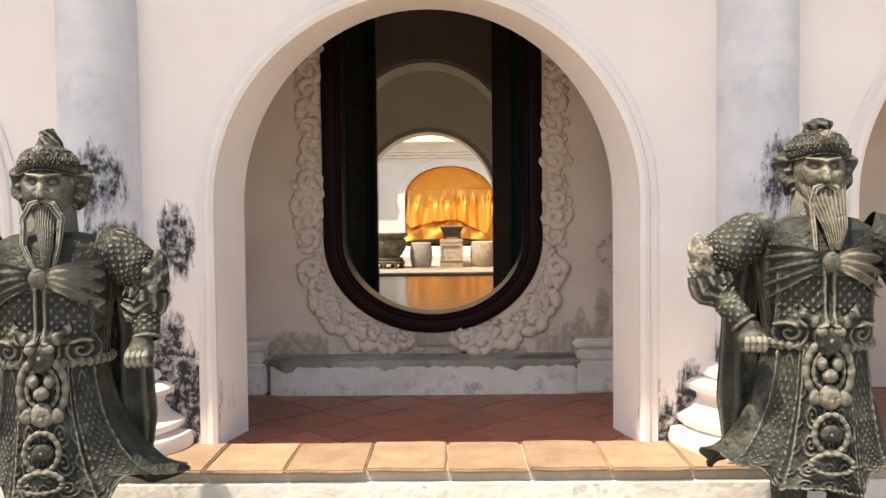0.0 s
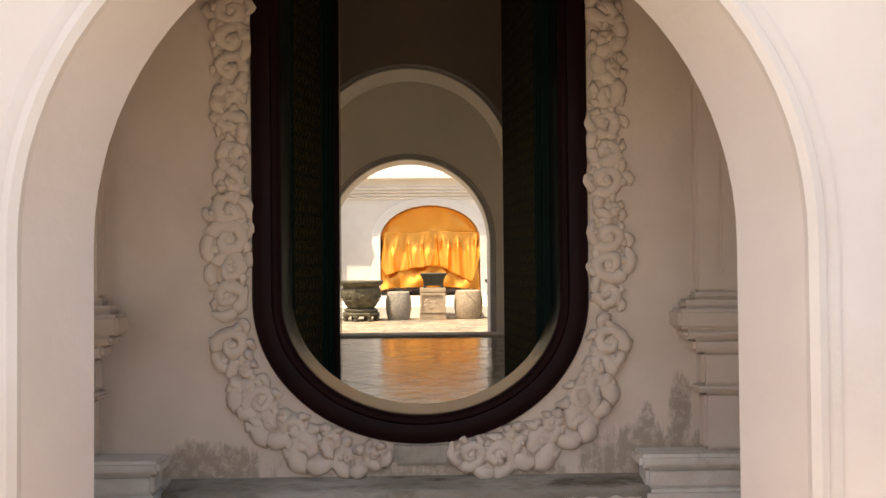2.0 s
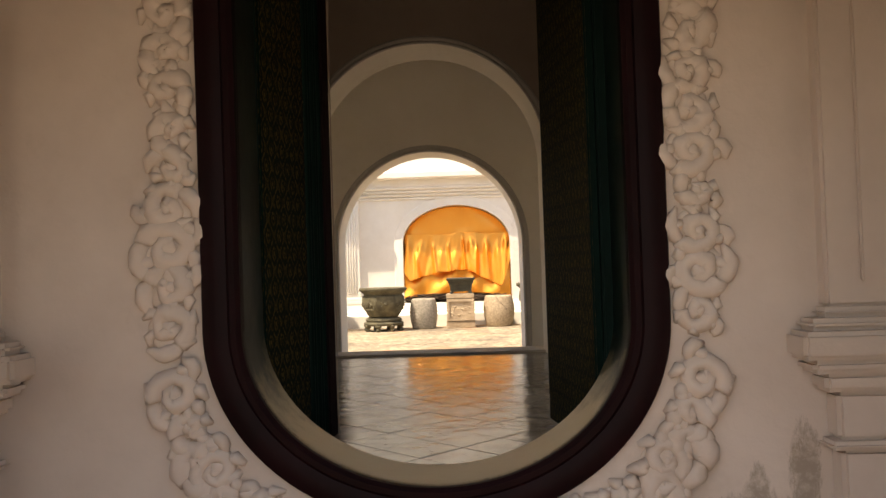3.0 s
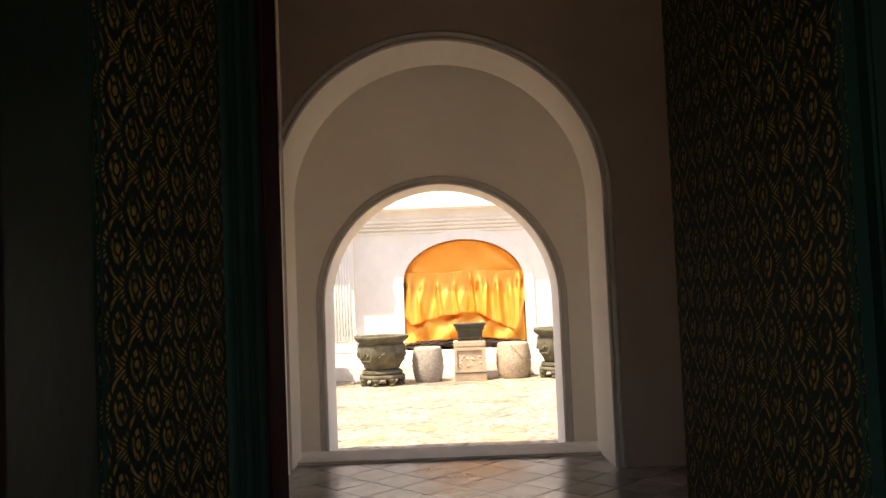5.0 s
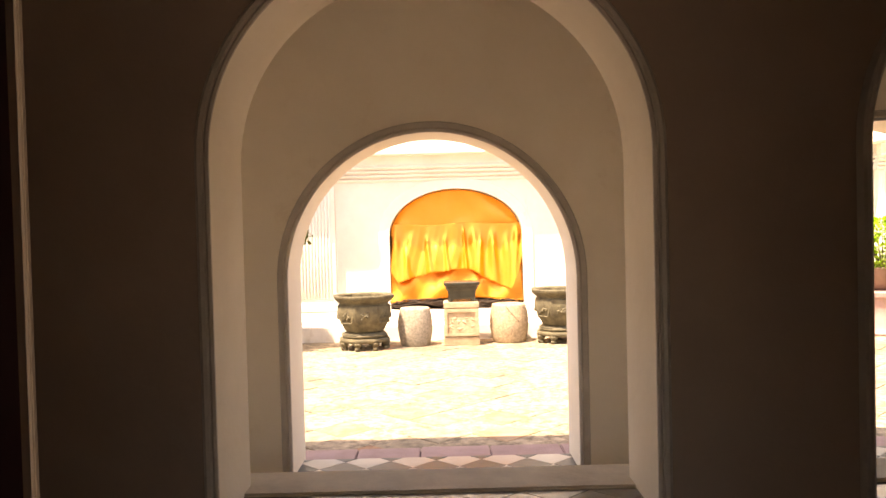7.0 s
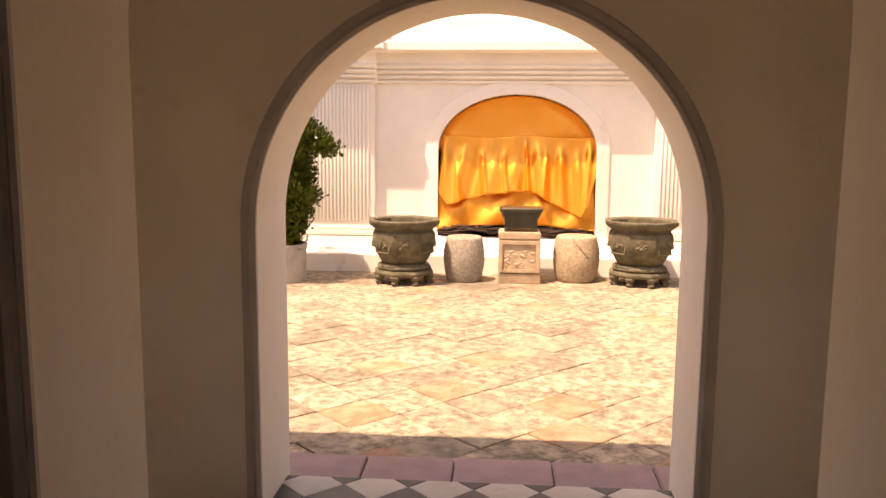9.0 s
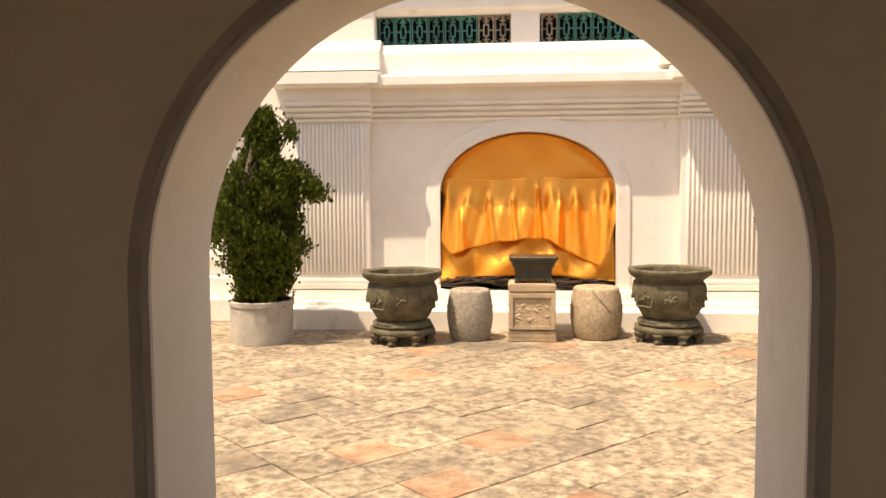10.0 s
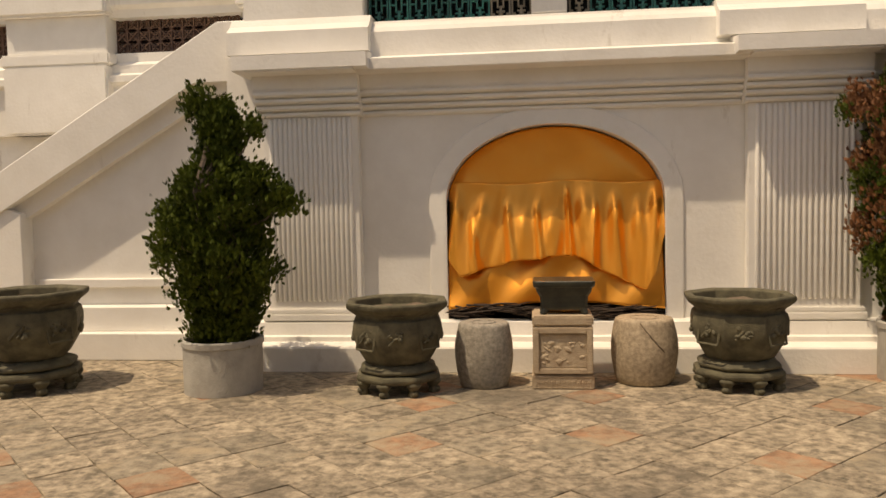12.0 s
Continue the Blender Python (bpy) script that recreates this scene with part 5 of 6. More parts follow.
def conifer(at, height, seed, label, profile, stray=(), rust=0.0, lean=(0.0, 0.0)):
    """A scale-leaved conifer: forked trunk, bare twigs and many upright fan-shaped sprays in clumps."""
    rnd = random.Random(seed)
    t = empty("conifer", label, "tree", at, "potted conifers")
    trunk, twigs = bmesh.new(), bmesh.new()
    stems = []
    for k in range(4):
        a = rnd.uniform(0, 6.28)
        tip = Vector((0.10 * math.cos(a) * k + lean[0], 0.10 * math.sin(a) * k + lean[1], height * (0.93 - 0.10 * k)))
        pts = [Vector((0.02 * math.cos(a), 0.02 * math.sin(a), -0.06)).lerp(tip, f) + Vector((rnd.uniform(-1, 1), rnd.uniform(-1, 1), 0)) * 0.025 * (0 < f < 1) for f in (0, 0.2, 0.4, 0.6, 0.8, 1.0)]
        tube(trunk, pts, [0.030 - 0.005 * j for j in range(6)], 8)
        stems.append(pts)
    part("trunk", trunk, BARK, t, smooth=True)
    clumps = []

    def width(f):
        for (fa, wa), (fb, wb) in zip(profile, profile[1:]):
            if f <= fb:
                return wa + (wb - wa) * (f - fa) / (fb - fa)
        return profile[-1][1]

    for k in range(640):
        f = rnd.random() ** 1.15
        z = 0.04 + f * (height - 0.10)
        a = rnd.uniform(0, 6.28)
        w = width(f) * (0.92 + 0.45 * noise.noise((math.cos(a) * 1.3, math.sin(a) * 1.3 + seed, z * 3.0)) + 0.25 * noise.noise((math.cos(a) * 3, math.sin(a) * 3 + seed, z * 6.5)))
        q = max(0.0, w - 0.05) * rnd.random() ** 0.38
        c = Vector((lean[0] * f + q * math.cos(a), lean[1] * f + q * math.sin(a), z))
        clumps.append((c, a))
        if k % 3 == 0:
            st = stems[rnd.randrange(4)]
            o = min(st, key=lambda s: abs(s.z - (z - 0.12)))
            tube(twigs, [o, o.lerp(c, 0.55) + Vector((0, 0, -0.02)), c], [0.009, 0.006, 0.003], 5)
    for dx, dy, z, size in stray:
        o = Vector((dx * 0.3, dy * 0.3, z - 0.22))
        c = Vector((dx, dy, z))
        tube(twigs, [o, o.lerp(c, 0.6) + Vector((0, 0, -0.05)), c], [0.011, 0.007, 0.004], 6)
        for j in range(int(130 * size)):
            clumps.append((c + Vector((rnd.gauss(0, size * 0.45), rnd.gauss(0, size * 0.45), rnd.gauss(0, size * 0.6))), math.atan2(dy, dx)))
    part("branchwork", twigs, BARK, t, smooth=True)
    out = {False: ([], []), True: ([], [])}
    for c, a in clumps:
        red = rust > 0 and 0.5 + 1.3 * noise.noise(c * 3.6 + Vector((seed, 0, 0))) < rust * (0.55 + 0.8 * c.z / height)
        verts, faces = out[red]
        outward = Vector((math.cos(a), math.sin(a), 0))
        for _ in range(46):
            base = c + Vector((rnd.gauss(0, 0.036), rnd.gauss(0, 0.036), rnd.gauss(0, 0.046)))
            stem = (Vector((0, 0, 1)) + outward * rnd.uniform(0.0, 0.9) + Vector((rnd.gauss(0, 0.35), rnd.gauss(0, 0.35), rnd.gauss(0, 0.2)))).normalized()
            side = stem.cross(Vector((rnd.gauss(0, 1), rnd.gauss(0, 1), rnd.gauss(0, 0.3)))).normalized()
            nrm = stem.cross(side)
            ln = rnd.uniform(0.022, 0.046)
            for j in range(7):
                u = (j - 3) / 3.0
                d = (stem + side * u * 0.75).normalized()
                o = base + stem * ln * 0.25 * (1 - abs(u)) + nrm * rnd.gauss(0, 0.003)
                e = o + d * ln * (1 - 0.3 * abs(u))
                mid = (o + e) / 2
                wd = side.lerp(stem, abs(u) * 0.4).normalized() * 0.0042
                i = len(verts)
                verts += [o, mid + wd + nrm * 0.003, e, mid - wd - nrm * 0.003]
                faces.append((i, i + 1, i + 2, i + 3))
    for red, name, mat, lab in ((False, "green_foliage", LEAF, "dark green scale-leaved sprays"), (True, "rusty_foliage", LEAF_RUST, "rust-brown withered sprays")):
        verts, faces = out[red]
        if not faces:
            continue
        me = bpy.data.meshes.new(name)
        me.from_pydata([tuple(v) for v in verts], [], faces)
        me.materials.append(mat)
        o = new(name, me)
        o.parent = t
        tagged(o, lab, kind="stuff")
    return t


tub((-2.325, 14.46, Z_YARD), 0.293, 0.384, "pale grey concrete tub under a green conifer")
conifer((-2.325, 14.46, Z_YARD + 0.336), 1.74, 11, "bushy dark green conifer in a concrete tub",
        ((0, 0.25), (0.1, 0.34), (0.25, 0.46), (0.5, 0.51), (0.60, 0.46), (0.68, 0.32), (0.76, 0.19), (0.90, 0.20), (1.0, 0.09)),
        ((0.53, -0.10, 1.04, 0.10), (0.30, -0.05, 1.52, 0.04), (0.32, -0.12, 1.16, 0.12), (-0.12, -0.05, 1.72, 0.07)), 0.0, (0.03, 0))
tub((2.68, 14.90, Z_YARD), 0.30, 0.42, "pale grey concrete tub under a rusty conifer")
conifer((2.68, 14.90, Z_YARD + 0.37), 2.15, 23, "green conifer with rust-brown withered tips in a tub",
        ((0, 0.24), (0.12, 0.32), (0.25, 0.48), (0.5, 0.52), (0.75, 0.50), (0.9, 0.36), (1.0, 0.15)), ((-0.50, -0.1, 1.55, 0.08),), 0.44, (0.04, 0))

# ---- lime-green plant on its mauve stand ----
stand = empty("plant_stand", "mauve round stand with a moulded top", "stand", (5.25, 14.6, Z_YARD))
bm = bmesh.new()
lathe(bm, [(0.24, 0.0), (0.25, 0.03), (0.22, 0.06), (0.20, 0.09), (0.195, 0.42), (0.21, 0.44), (0.25, 0.47), (0.255, 0.52), (0.23, 0.54), (0.05, 0.545)], 32)
part("stand_drum", bm, PINK_KERB, stand, smooth=True)
bowl = empty("plant_bowl", "brown glazed bowl on a mauve stand", "planter", (5.25, 14.6, Z_YARD + 0.545))
bm = bmesh.new()
lathe(bm, [(0.14, 0.0), (0.20, 0.05), (0.27, 0.14), (0.30, 0.24), (0.31, 0.27), (0.30, 0.28), (0.27, 0.26), (0.02, 0.24)], 32)
part("bowl_body", bm, BROWN_POT, bowl, smooth=True)
bush = empty("leafy_shrub", "lime-green leafy shrub in a brown bowl", "plant", (5.25, 14.6, Z_YARD + 0.79))
rnd = random.Random(17)
verts, faces = [], []
for k in range(1500):
    a, q, z = rnd.uniform(0, 6.28), 0.40 * rnd.random() ** 0.5, rnd.uniform(-0.02, 0.62)
    q *= math.sin(math.pi * min(0.95, 0.25 + z * 1.05))
    o = Vector((q * math.cos(a), q * math.sin(a), z))
    d = (Vector((math.cos(a), math.sin(a), rnd.uniform(-0.4, 0.8)))).normalized()
    s = d.cross(Vector((rnd.gauss(0, 1), rnd.gauss(0, 1), rnd.gauss(0, 1)))).normalized() * 0.02
    i = len(verts)
    verts += [o, o + d * 0.035 + s, o + d * 0.075, o + d * 0.035 - s]
    faces.append((i, i + 1, i + 2, i + 3))
me = bpy.data.meshes.new("lime_leaves")
me.from_pydata([tuple(v) for v in verts], [], faces)
me.materials.append(LEAF_LIME)
o = new("lime_leaves", me)
o.parent = bush
tagged(o, kind="stuff")
bm = bmesh.new()
for k in range(9):
    a = 0.7 * k
    tube(bm, [(0.02 * math.cos(a), 0.02 * math.sin(a), -0.02), (0.12 * math.cos(a), 0.12 * math.sin(a), 0.25), (0.2 * math.cos(a), 0.2 * math.sin(a), 0.5)], [0.012, 0.008, 0.004], 6)
part("stems", bm, BARK, bush, smooth=True)

# ---- guardian statues ----
def smooth(a, b, v):
    u = max(0.0, min(1.0, (v - a) / (b - a)))
    return u * u * (3 - 2 * u)


def scales(u, v):
    """Height 0..1 of a lattice of raised diamond scales."""
    a, c = (u + v) % 1.0, (u - v) % 1.0
    return min(1.0, 3.2 * min(a, 1 - a, c, 1 - c))


def scrolls(u, v):
    """Height 0..1 of carved curls, one to a unit cell."""
    du, dv = u % 1.0 - 0.5, v % 1.0 - 0.5
    r, a = math.hypot(du, dv), math.atan2(dv, du)
    return (0.5 + 0.5 * math.cos(26 * r - a)) * smooth(0.56, 0.44, r)


def statue(at, side, seed, crest, label, fist=0.315, flare_by=0.0, reach=0.375, turn=-9):
    """A carved stone guardian, one arm akimbo on the given side, on a low block."""
    b = bmesh.new()
    s = side
    pale = []

    def loft(nu, nv, place, is_pale=False, wrap=True):
        """A carved skin: place(u, v) for u round and v along, both 0..1."""
        rows = [[b.verts.new(place(i / nu, j / nv)) for i in range(nu if wrap else nu + 1)] for j in range(nv + 1)]
        for p, q in zip(rows, rows[1:]):
            for i in range(nu):
                k = (i + 1) % nu if wrap else i + 1
                f = b.faces.new((p[i], p[k], q[k], q[i]))
                if is_pale:
                    pale.append(f)

    def lerp_rows(rows, v):
        x = v * (len(rows) - 1)
        i = min(int(x), len(rows) - 2)
        f = x - i
        f = f * f * (3 - 2 * f) * 0.5 + f * 0.5
        return [p + (q - p) * f for p, q in zip(rows[i], rows[i + 1])]

    def limb(pts, radii, relief, nu=44, nv=44, is_pale=False, squash=1.0):
        rows = [(*p, r) for p, r in zip(pts, radii)]

        def place(u, v):
            x, y, z, r = lerp_rows(rows, v)
            x1, y1, z1, _ = lerp_rows(rows, min(1.0, v + 0.02))
            x0, y0, z0, _ = lerp_rows(rows, max(0.0, v - 0.02))
            t = Vector((x1 - x0, y1 - y0, z1 - z0)).normalized()
            e = t.cross(Vector((0, 1, 0))).normalized()
            w = t.cross(e).normalized()
            a = 2 * math.pi * u
            r += relief(u, v)
            return Vector((x, y, z)) + e * r * math.cos(a) + w * r * squash * math.sin(a)
        loft(nu, nv, place, is_pale)

    # robe skirt: apron with curls, scaled side panels, pleats, all with rolled borders
    def skirt(u, v):
        a = 2 * math.pi * u
        g = math.atan2(math.cos(a), -math.sin(a))
        z = 0.86 - 0.60 * v
        r = 0.178 + 0.075 * v ** 0.9
        h = 0.0
        d = abs(g)
        if d < 0.42:
            h = 0.008 + 0.012 * scrolls(g * 4.8 + 0.5, z * 8.5) * smooth(0.40, 0.36, d)
            h += 0.012 * smooth(0.035, 0.0, abs(d - 0.40))
        elif d < 0.92:
            f = smooth(0.05, 0.12, v) * smooth(0.90, 0.80, v)
            h = 0.004 * scales(g * 9.5, z * 21) * f + 0.008 * scrolls((d - 0.67) * 4.0 + 0.5, z * 7) * (1 - f)
            h += 0.013 * smooth(0.04, 0.0, abs(d - 0.90)) + 0.010 * smooth(0.03, 0.0, abs(d - 0.47))
        else:
            h = 0.014 * math.sin(9 * g + 2.0 * v) * v + 0.006 * math.sin(21 * g + 5 * v) * v
        h += 0.010 * smooth(0.035, 0.0, abs(v - 0.965)) + 0.006 * math.sin(8 * g + seed) * v
        hem = 0.030 * v ** 3 * math.sin(5 * g + seed) + 0.16 * v ** 3 * smooth(0.40, 0.62, d) * smooth(2.2, 1.4, d)
        x = (r * 1.02 + h) * math.cos(a) + s * flare_by * v ** 1.6 * max(0.0, s * math.cos(a)) * 2.2
        return Vector((x, (r * 0.86 + h) * math.sin(a), z + hem))
    loft(300, 110, skirt)

    # torso with two scaled breast plates in raised frames and a belly mask
    body = [(0.182, 0.150, 0.84), (0.188, 0.165, 0.90), (0.198, 0.170, 0.98), (0.215, 0.168, 1.07), (0.222, 0.155, 1.14), (0.205, 0.135, 1.195), (0.14, 0.11, 1.26), (0.06, 0.06, 1.29)]

    def torso(u, v):
        a = 2 * math.pi * u
        rx, ry, z = lerp_rows(body, v)
        x, front = rx * math.cos(a), max(0.0, -math.sin(a))
        h = 0.004 * math.sin(34 * a + 20 * z) * (front < 0.3)
        if front > 0.4:
            dx, dz = abs(abs(x) - 0.082), abs(z - 1.00)
            e = max(dx / 0.060, dz / 0.068)
            if e < 1:
                h += 0.008 + 0.0065 * scales(x * 30, z * 30) * smooth(1.0, 0.92, e)
            elif e < 1.32:
                h += 0.020 * smooth(1.32, 1.20, e)
            h += 0.016 * scrolls(x * 8.5 + 0.5, z * 9.5) * smooth(0.96, 0.92, z) * (abs(x) < 0.18)
            h += 0.022 * smooth(0.07, 0.02, math.hypot(x, (z - 0.915) * 1.1))
        return Vector(((rx + h) * math.cos(a), (ry + h) * math.sin(a) - 0.01, z))
    loft(220, 100, torso)

    # belt and boss discs
    def belt(u, v):
        a, c = 2 * math.pi * u, 2 * math.pi * v
        rr = 0.013 + 0.002 * math.cos(40 * a)
        return Vector(((0.200 + rr * math.cos(c)) * math.cos(a), (0.162 + rr * math.cos(c)) * math.sin(a), 0.855 + rr * math.sin(c)))
    loft(160, 10, belt)
    def ring(cz, rx, rz, cy, thick):
        def place(u, v):
            a, c = 2 * math.pi * u, 2 * math.pi * v
            q = thick * (1 + 0.12 * math.cos(14 * a))
            return Vector(((rx + q * math.cos(c)) * math.cos(a), cy - q * math.sin(c), cz + (rz + q * math.cos(c)) * math.sin(a)))
        loft(64, 10, place)

    def boss(cz, rad, cy, deep, is_pale):
        def place(u, v):
            a, q = 2 * math.pi * u, rad * v
            return Vector((q * math.cos(a), cy - deep * (1 - v ** 4), cz + q * math.sin(a)))
        loft(36, 12, place, is_pale)

    # ring with a beast mask, plain boss with curls, gourd outline on the apron
    ring(0.795, 0.076, 0.078, -0.188, 0.012)
    ring(0.795, 0.052, 0.052, -0.190, 0.007)
    for t in (-1, 1):
        ball(b, (t * 0.026, -0.200, 0.815), (0.018, 0.022, 0.018), 14, 10)
        ball(b, (t * 0.050, -0.205, 0.722), (0.022, 0.016, 0.024), 14, 10)
    ball(b, (0, -0.205, 0.785), (0.026, 0.026, 0.018), 14, 10)
    boss(0.722, 0.040, -0.205, 0.026, True)
    ring(0.585, 0.056, 0.080, -0.222, 0.010)
    ring(0.455, 0.070, 0.052, -0.238, 0.010)
    boss(0.585, 0.040, -0.215, 0.020, False)
    # horned mask over the belt
    for t in (-1, 1):
        limb([(t * 0.010, -0.195, 0.925), (t * 0.050, -0.200, 0.935), (t * 0.085, -0.185, 0.960), (t * 0.100, -0.170, 1.000)], [0.020, 0.018, 0.013, 0.004], lambda u, v: 0.003 * math.cos(18 * v), 20, 22)
        ball(b, (t * 0.030, -0.215, 0.905), (0.020, 0.018, 0.016), 14, 10)
    boss(0.880, 0.046, -0.192, 0.034, False)

    # leafy kerchief tied over the chest
    for t in (-1, 1):
        def wing(u, v):
            out = 0.025 + 0.165 * v
            fan = (u - 0.5) * (0.05 + 0.11 * v)
            ripple = 0.006 * v * math.cos(2 * math.pi * 4 * u)
            y = -0.178 - 0.035 * math.sin(math.pi * min(1.0, v * 0.8 + 0.2)) + 0.075 * v * v - ripple
            return Vector((t * out * (1 + 0.08 * math.cos(2 * math.pi * 4 * u) * v), y, 1.110 + fan - 0.035 * v * v))
        loft(60, 24, wing, t > 0, False)
    ball(b, (0, -0.215, 1.11), (0.030, 0.022, 0.028), 20, 14)

    # boots with scaled greaves
    for t in (-1, 1):
        limb([(t * 0.10, -0.04, 0.42), (t * 0.10, -0.05, 0.26), (t * 0.10, -0.05, 0.15), (t * 0.10, -0.05, 0.0)], [0.075, 0.062, 0.056, 0.060],
             lambda u, v: 0.006 * scales(u * 12, v * 9) + 0.010 * smooth(0.05, 0.0, abs(v - 0.72)), 60, 50)
        ball(b, (t * 0.11, -0.12, 0.035), (0.055, 0.11, 0.042), 20, 12)

    b.verts.index_update()
    n_body = len(b.verts)

    # bent arm: scaled shoulder, beast-head sleeve, bracer and fist on the hip
    sh, el, wr = Vector((s * 0.17, -0.01, 1.185)), Vector((s * reach, -0.04, 1.07)), Vector((s * fist, -0.12, 0.845))
    limb([sh, sh.lerp(el, 0.33) + Vector((0, 0, 0.025)), sh.lerp(el, 0.75) + Vector((0, 0, 0.01)), el], [0.078, 0.088, 0.086, 0.058],
         lambda u, v: 0.0055 * scales(u * 16, v * 9.0) * smooth(0.2, 0.3, v) + 0.003 * math.sin(30 * v) * (v < 0.25), 84, 60)

    def beast(u, v):
        a, c = 2 * math.pi * u, math.pi * v
        p = Vector((0.052 * math.sin(c) * math.cos(a), 0.062 * math.sin(c) * math.sin(a), 0.098 * math.cos(c)))
        k = noise.noise(p * 26 + Vector((seed, 0, 0))) * 0.024 + noise.noise(p * 60) * 0.008
        return Vector((s * (reach + 0.02), -0.065, 1.060)) + p * (1 + k / 0.07) + Vector((s * 0.018 * math.cos(c), 0, 0))
    loft(56, 44, beast, crest > 0)
    limb([(s * reach, -0.06, 1.03), (s * (reach - 0.01), -0.06, 0.985), (s * (reach - 0.04), -0.07, 0.965), (s * (reach - 0.075), -0.06, 0.985)], [0.075, 0.080, 0.062, 0.035],
         lambda u, v: 0.007 * math.cos(2 * math.pi * 11 * u + 6 * v), 80, 24)
    top = Vector((s * (reach - 0.005), -0.065, 1.0))
    limb([top, top.lerp(wr, 0.5), wr], [0.052, 0.047, 0.042],
         lambda u, v: 0.005 * scales(u * 8, v * 7) * (0.45 < v < 0.85) + 0.009 * smooth(0.06, 0.02, abs(v - 0.93)), 54, 40)
    hx = s * (fist - 0.012)
    limb([(hx, -0.125, 0.85), (hx - s * 0.005, -0.145, 0.805), (hx - s * 0.015, -0.150, 0.765), (hx - s * 0.02, -0.150, 0.745)], [0.036, 0.050, 0.050, 0.018], lambda u, v: 0.0, 28, 16)
    for k in range(4):
        x = hx + s * (0.018 - 0.020 * k)
        limb([(x, -0.170, 0.812), (x, -0.205, 0.800), (x, -0.208, 0.772), (x, -0.180, 0.758)], [0.010, 0.0125, 0.012, 0.009], lambda u, v: 0.0, 12, 14)

    # other arm in a wide sleeve, hand raised before the chest
    o = -s
    limb([(o * 0.17, -0.01, 1.185), (o * 0.27, -0.02, 1.14), (o * 0.335, -0.06, 1.0), (o * 0.325, -0.14, 0.96), (o * 0.30, -0.20, 1.04)], [0.085, 0.098, 0.085, 0.062, 0.045],
         lambda u, v: 0.005 * scales(u * 13, v * 13) * (0.12 < v < 0.5) + 0.006 * math.sin(34 * v + 6 * u) * (v > 0.5), 84, 70)
    limb([(o * 0.30, -0.20, 1.03), (o * 0.295, -0.21, 1.07), (o * 0.29, -0.21, 1.115)], [0.040, 0.046, 0.030], lambda u, v: 0.004 * math.cos(2 * math.pi * 4 * u), 28, 14)

    # sleeve lining that hangs behind the bent arm
    limb([(s * 0.22, 0.07, 1.12), (s * 0.25, 0.09, 0.85), (s * 0.25, 0.10, 0.5), (s * 0.28, 0.09, 0.30)], [0.05, 0.07, 0.09, 0.03], lambda u, v: 0.008 * math.cos(2 * math.pi * 7 * u), 56, 20, False, 0.6)

    n_arms = len(b.verts)

    # head: one carved face with sockets, brows, nose, cheeks and mouth
    def face(u, v):
        a, c = 2 * math.pi * u, math.pi * v
        p = Vector((0.102 * math.sin(c) * math.cos(a), 0.100 * math.sin(c) * math.sin(a), 0.125 * math.cos(c)))
        x, z, front = abs(p.x), p.z, max(0.0, -math.sin(a) * math.sin(c))
        h = 0.0
        if front > 0.25:
            h += 0.030 * smooth(0.026, 0.0, x) * smooth(-0.045, -0.030, z) * smooth(0.045, -0.02, z)
            h += 0.010 * smooth(0.020, 0.008, math.hypot(x - 0.017, z + 0.028))
            h -= 0.020 * smooth(0.034, 0.012, math.hypot((x - 0.042) * 0.85, (z - 0.022) * 1.5))
            h += 0.012 * smooth(0.016, 0.008, math.hypot((x - 0.042) * 0.7, (z - 0.020) * 1.7)) - 0.006 * smooth(0.004, 0.001, abs(z - 0.020)) * smooth(0.022, 0.018, abs(x - 0.042))
            h += 0.018 * smooth(0.014, 0.002, abs(z - 0.046 - 0.28 * (x - 0.03))) * smooth(0.085, 0.06, x)
            h += 0.012 * smooth(0.040, 0.010, math.hypot(x - 0.055, z + 0.022))
            h -= 0.010 * smooth(0.010, 0.003, abs(z + 0.066)) * smooth(0.040, 0.028, x)
            h += 0.009 * smooth(0.012, 0.004, abs(z + 0.052)) * smooth(0.040, 0.028, x)
            h += 0.010 * smooth(0.014, 0.004, abs(z + 0.081)) * smooth(0.034, 0.022, x)
        return Vector((0, -0.045, 1.350)) + p + Vector((math.cos(a) * 0.3, -1.0, 0)) * h * (front > 0.25)
    loft(120, 90, face, True)
    for t in (-1, 1):
        limb([(t * 0.100, -0.02, 1.40), (t * 0.108, -0.015, 1.36), (t * 0.104, -0.02, 1.31), (t * 0.092, -0.03, 1.28)], [0.018, 0.028, 0.024, 0.012], lambda u, v: 0.004 * math.cos(20 * v), 24, 24)
        bow = 0.055 if crest else 0.075
        limb([(t * 0.010, -0.146, 1.300), (t * 0.040, -0.142, 1.286), (t * bow, -0.140, 1.235), (t * bow * 0.9, -0.165, 1.15), (t * 0.03 + 0.02 * s, -0.200, 1.06)], [0.007, 0.013, 0.013, 0.010, 0.004], lambda u, v: 0.0025 * math.cos(2 * math.pi * 5 * u), 24, 40, True)
    # beard
    bw = 1.0 if crest else 0.48

    def beard(u, v):
        w = (0.088 - 0.072 * v ** 1.3) * bw + 0.006
        x = (u - 0.5) * 2 * w
        sway = 0.035 * math.sin(2.4 * v) * (-s if crest else s)
        groove = 0.0028 * math.cos((u - 0.5) * 60 + 5 * v)
        bulge = 0.045 * (1 - (2 * u - 1) ** 2)
        return Vector((x + sway * v, -0.095 - 0.10 * math.sin(1.5 * v) - bulge * (1 - 0.5 * v) - groove, 1.285 - (0.20 if crest else 0.20) * v + 0.03 * (2 * u - 1) ** 2 * (1 - v)))
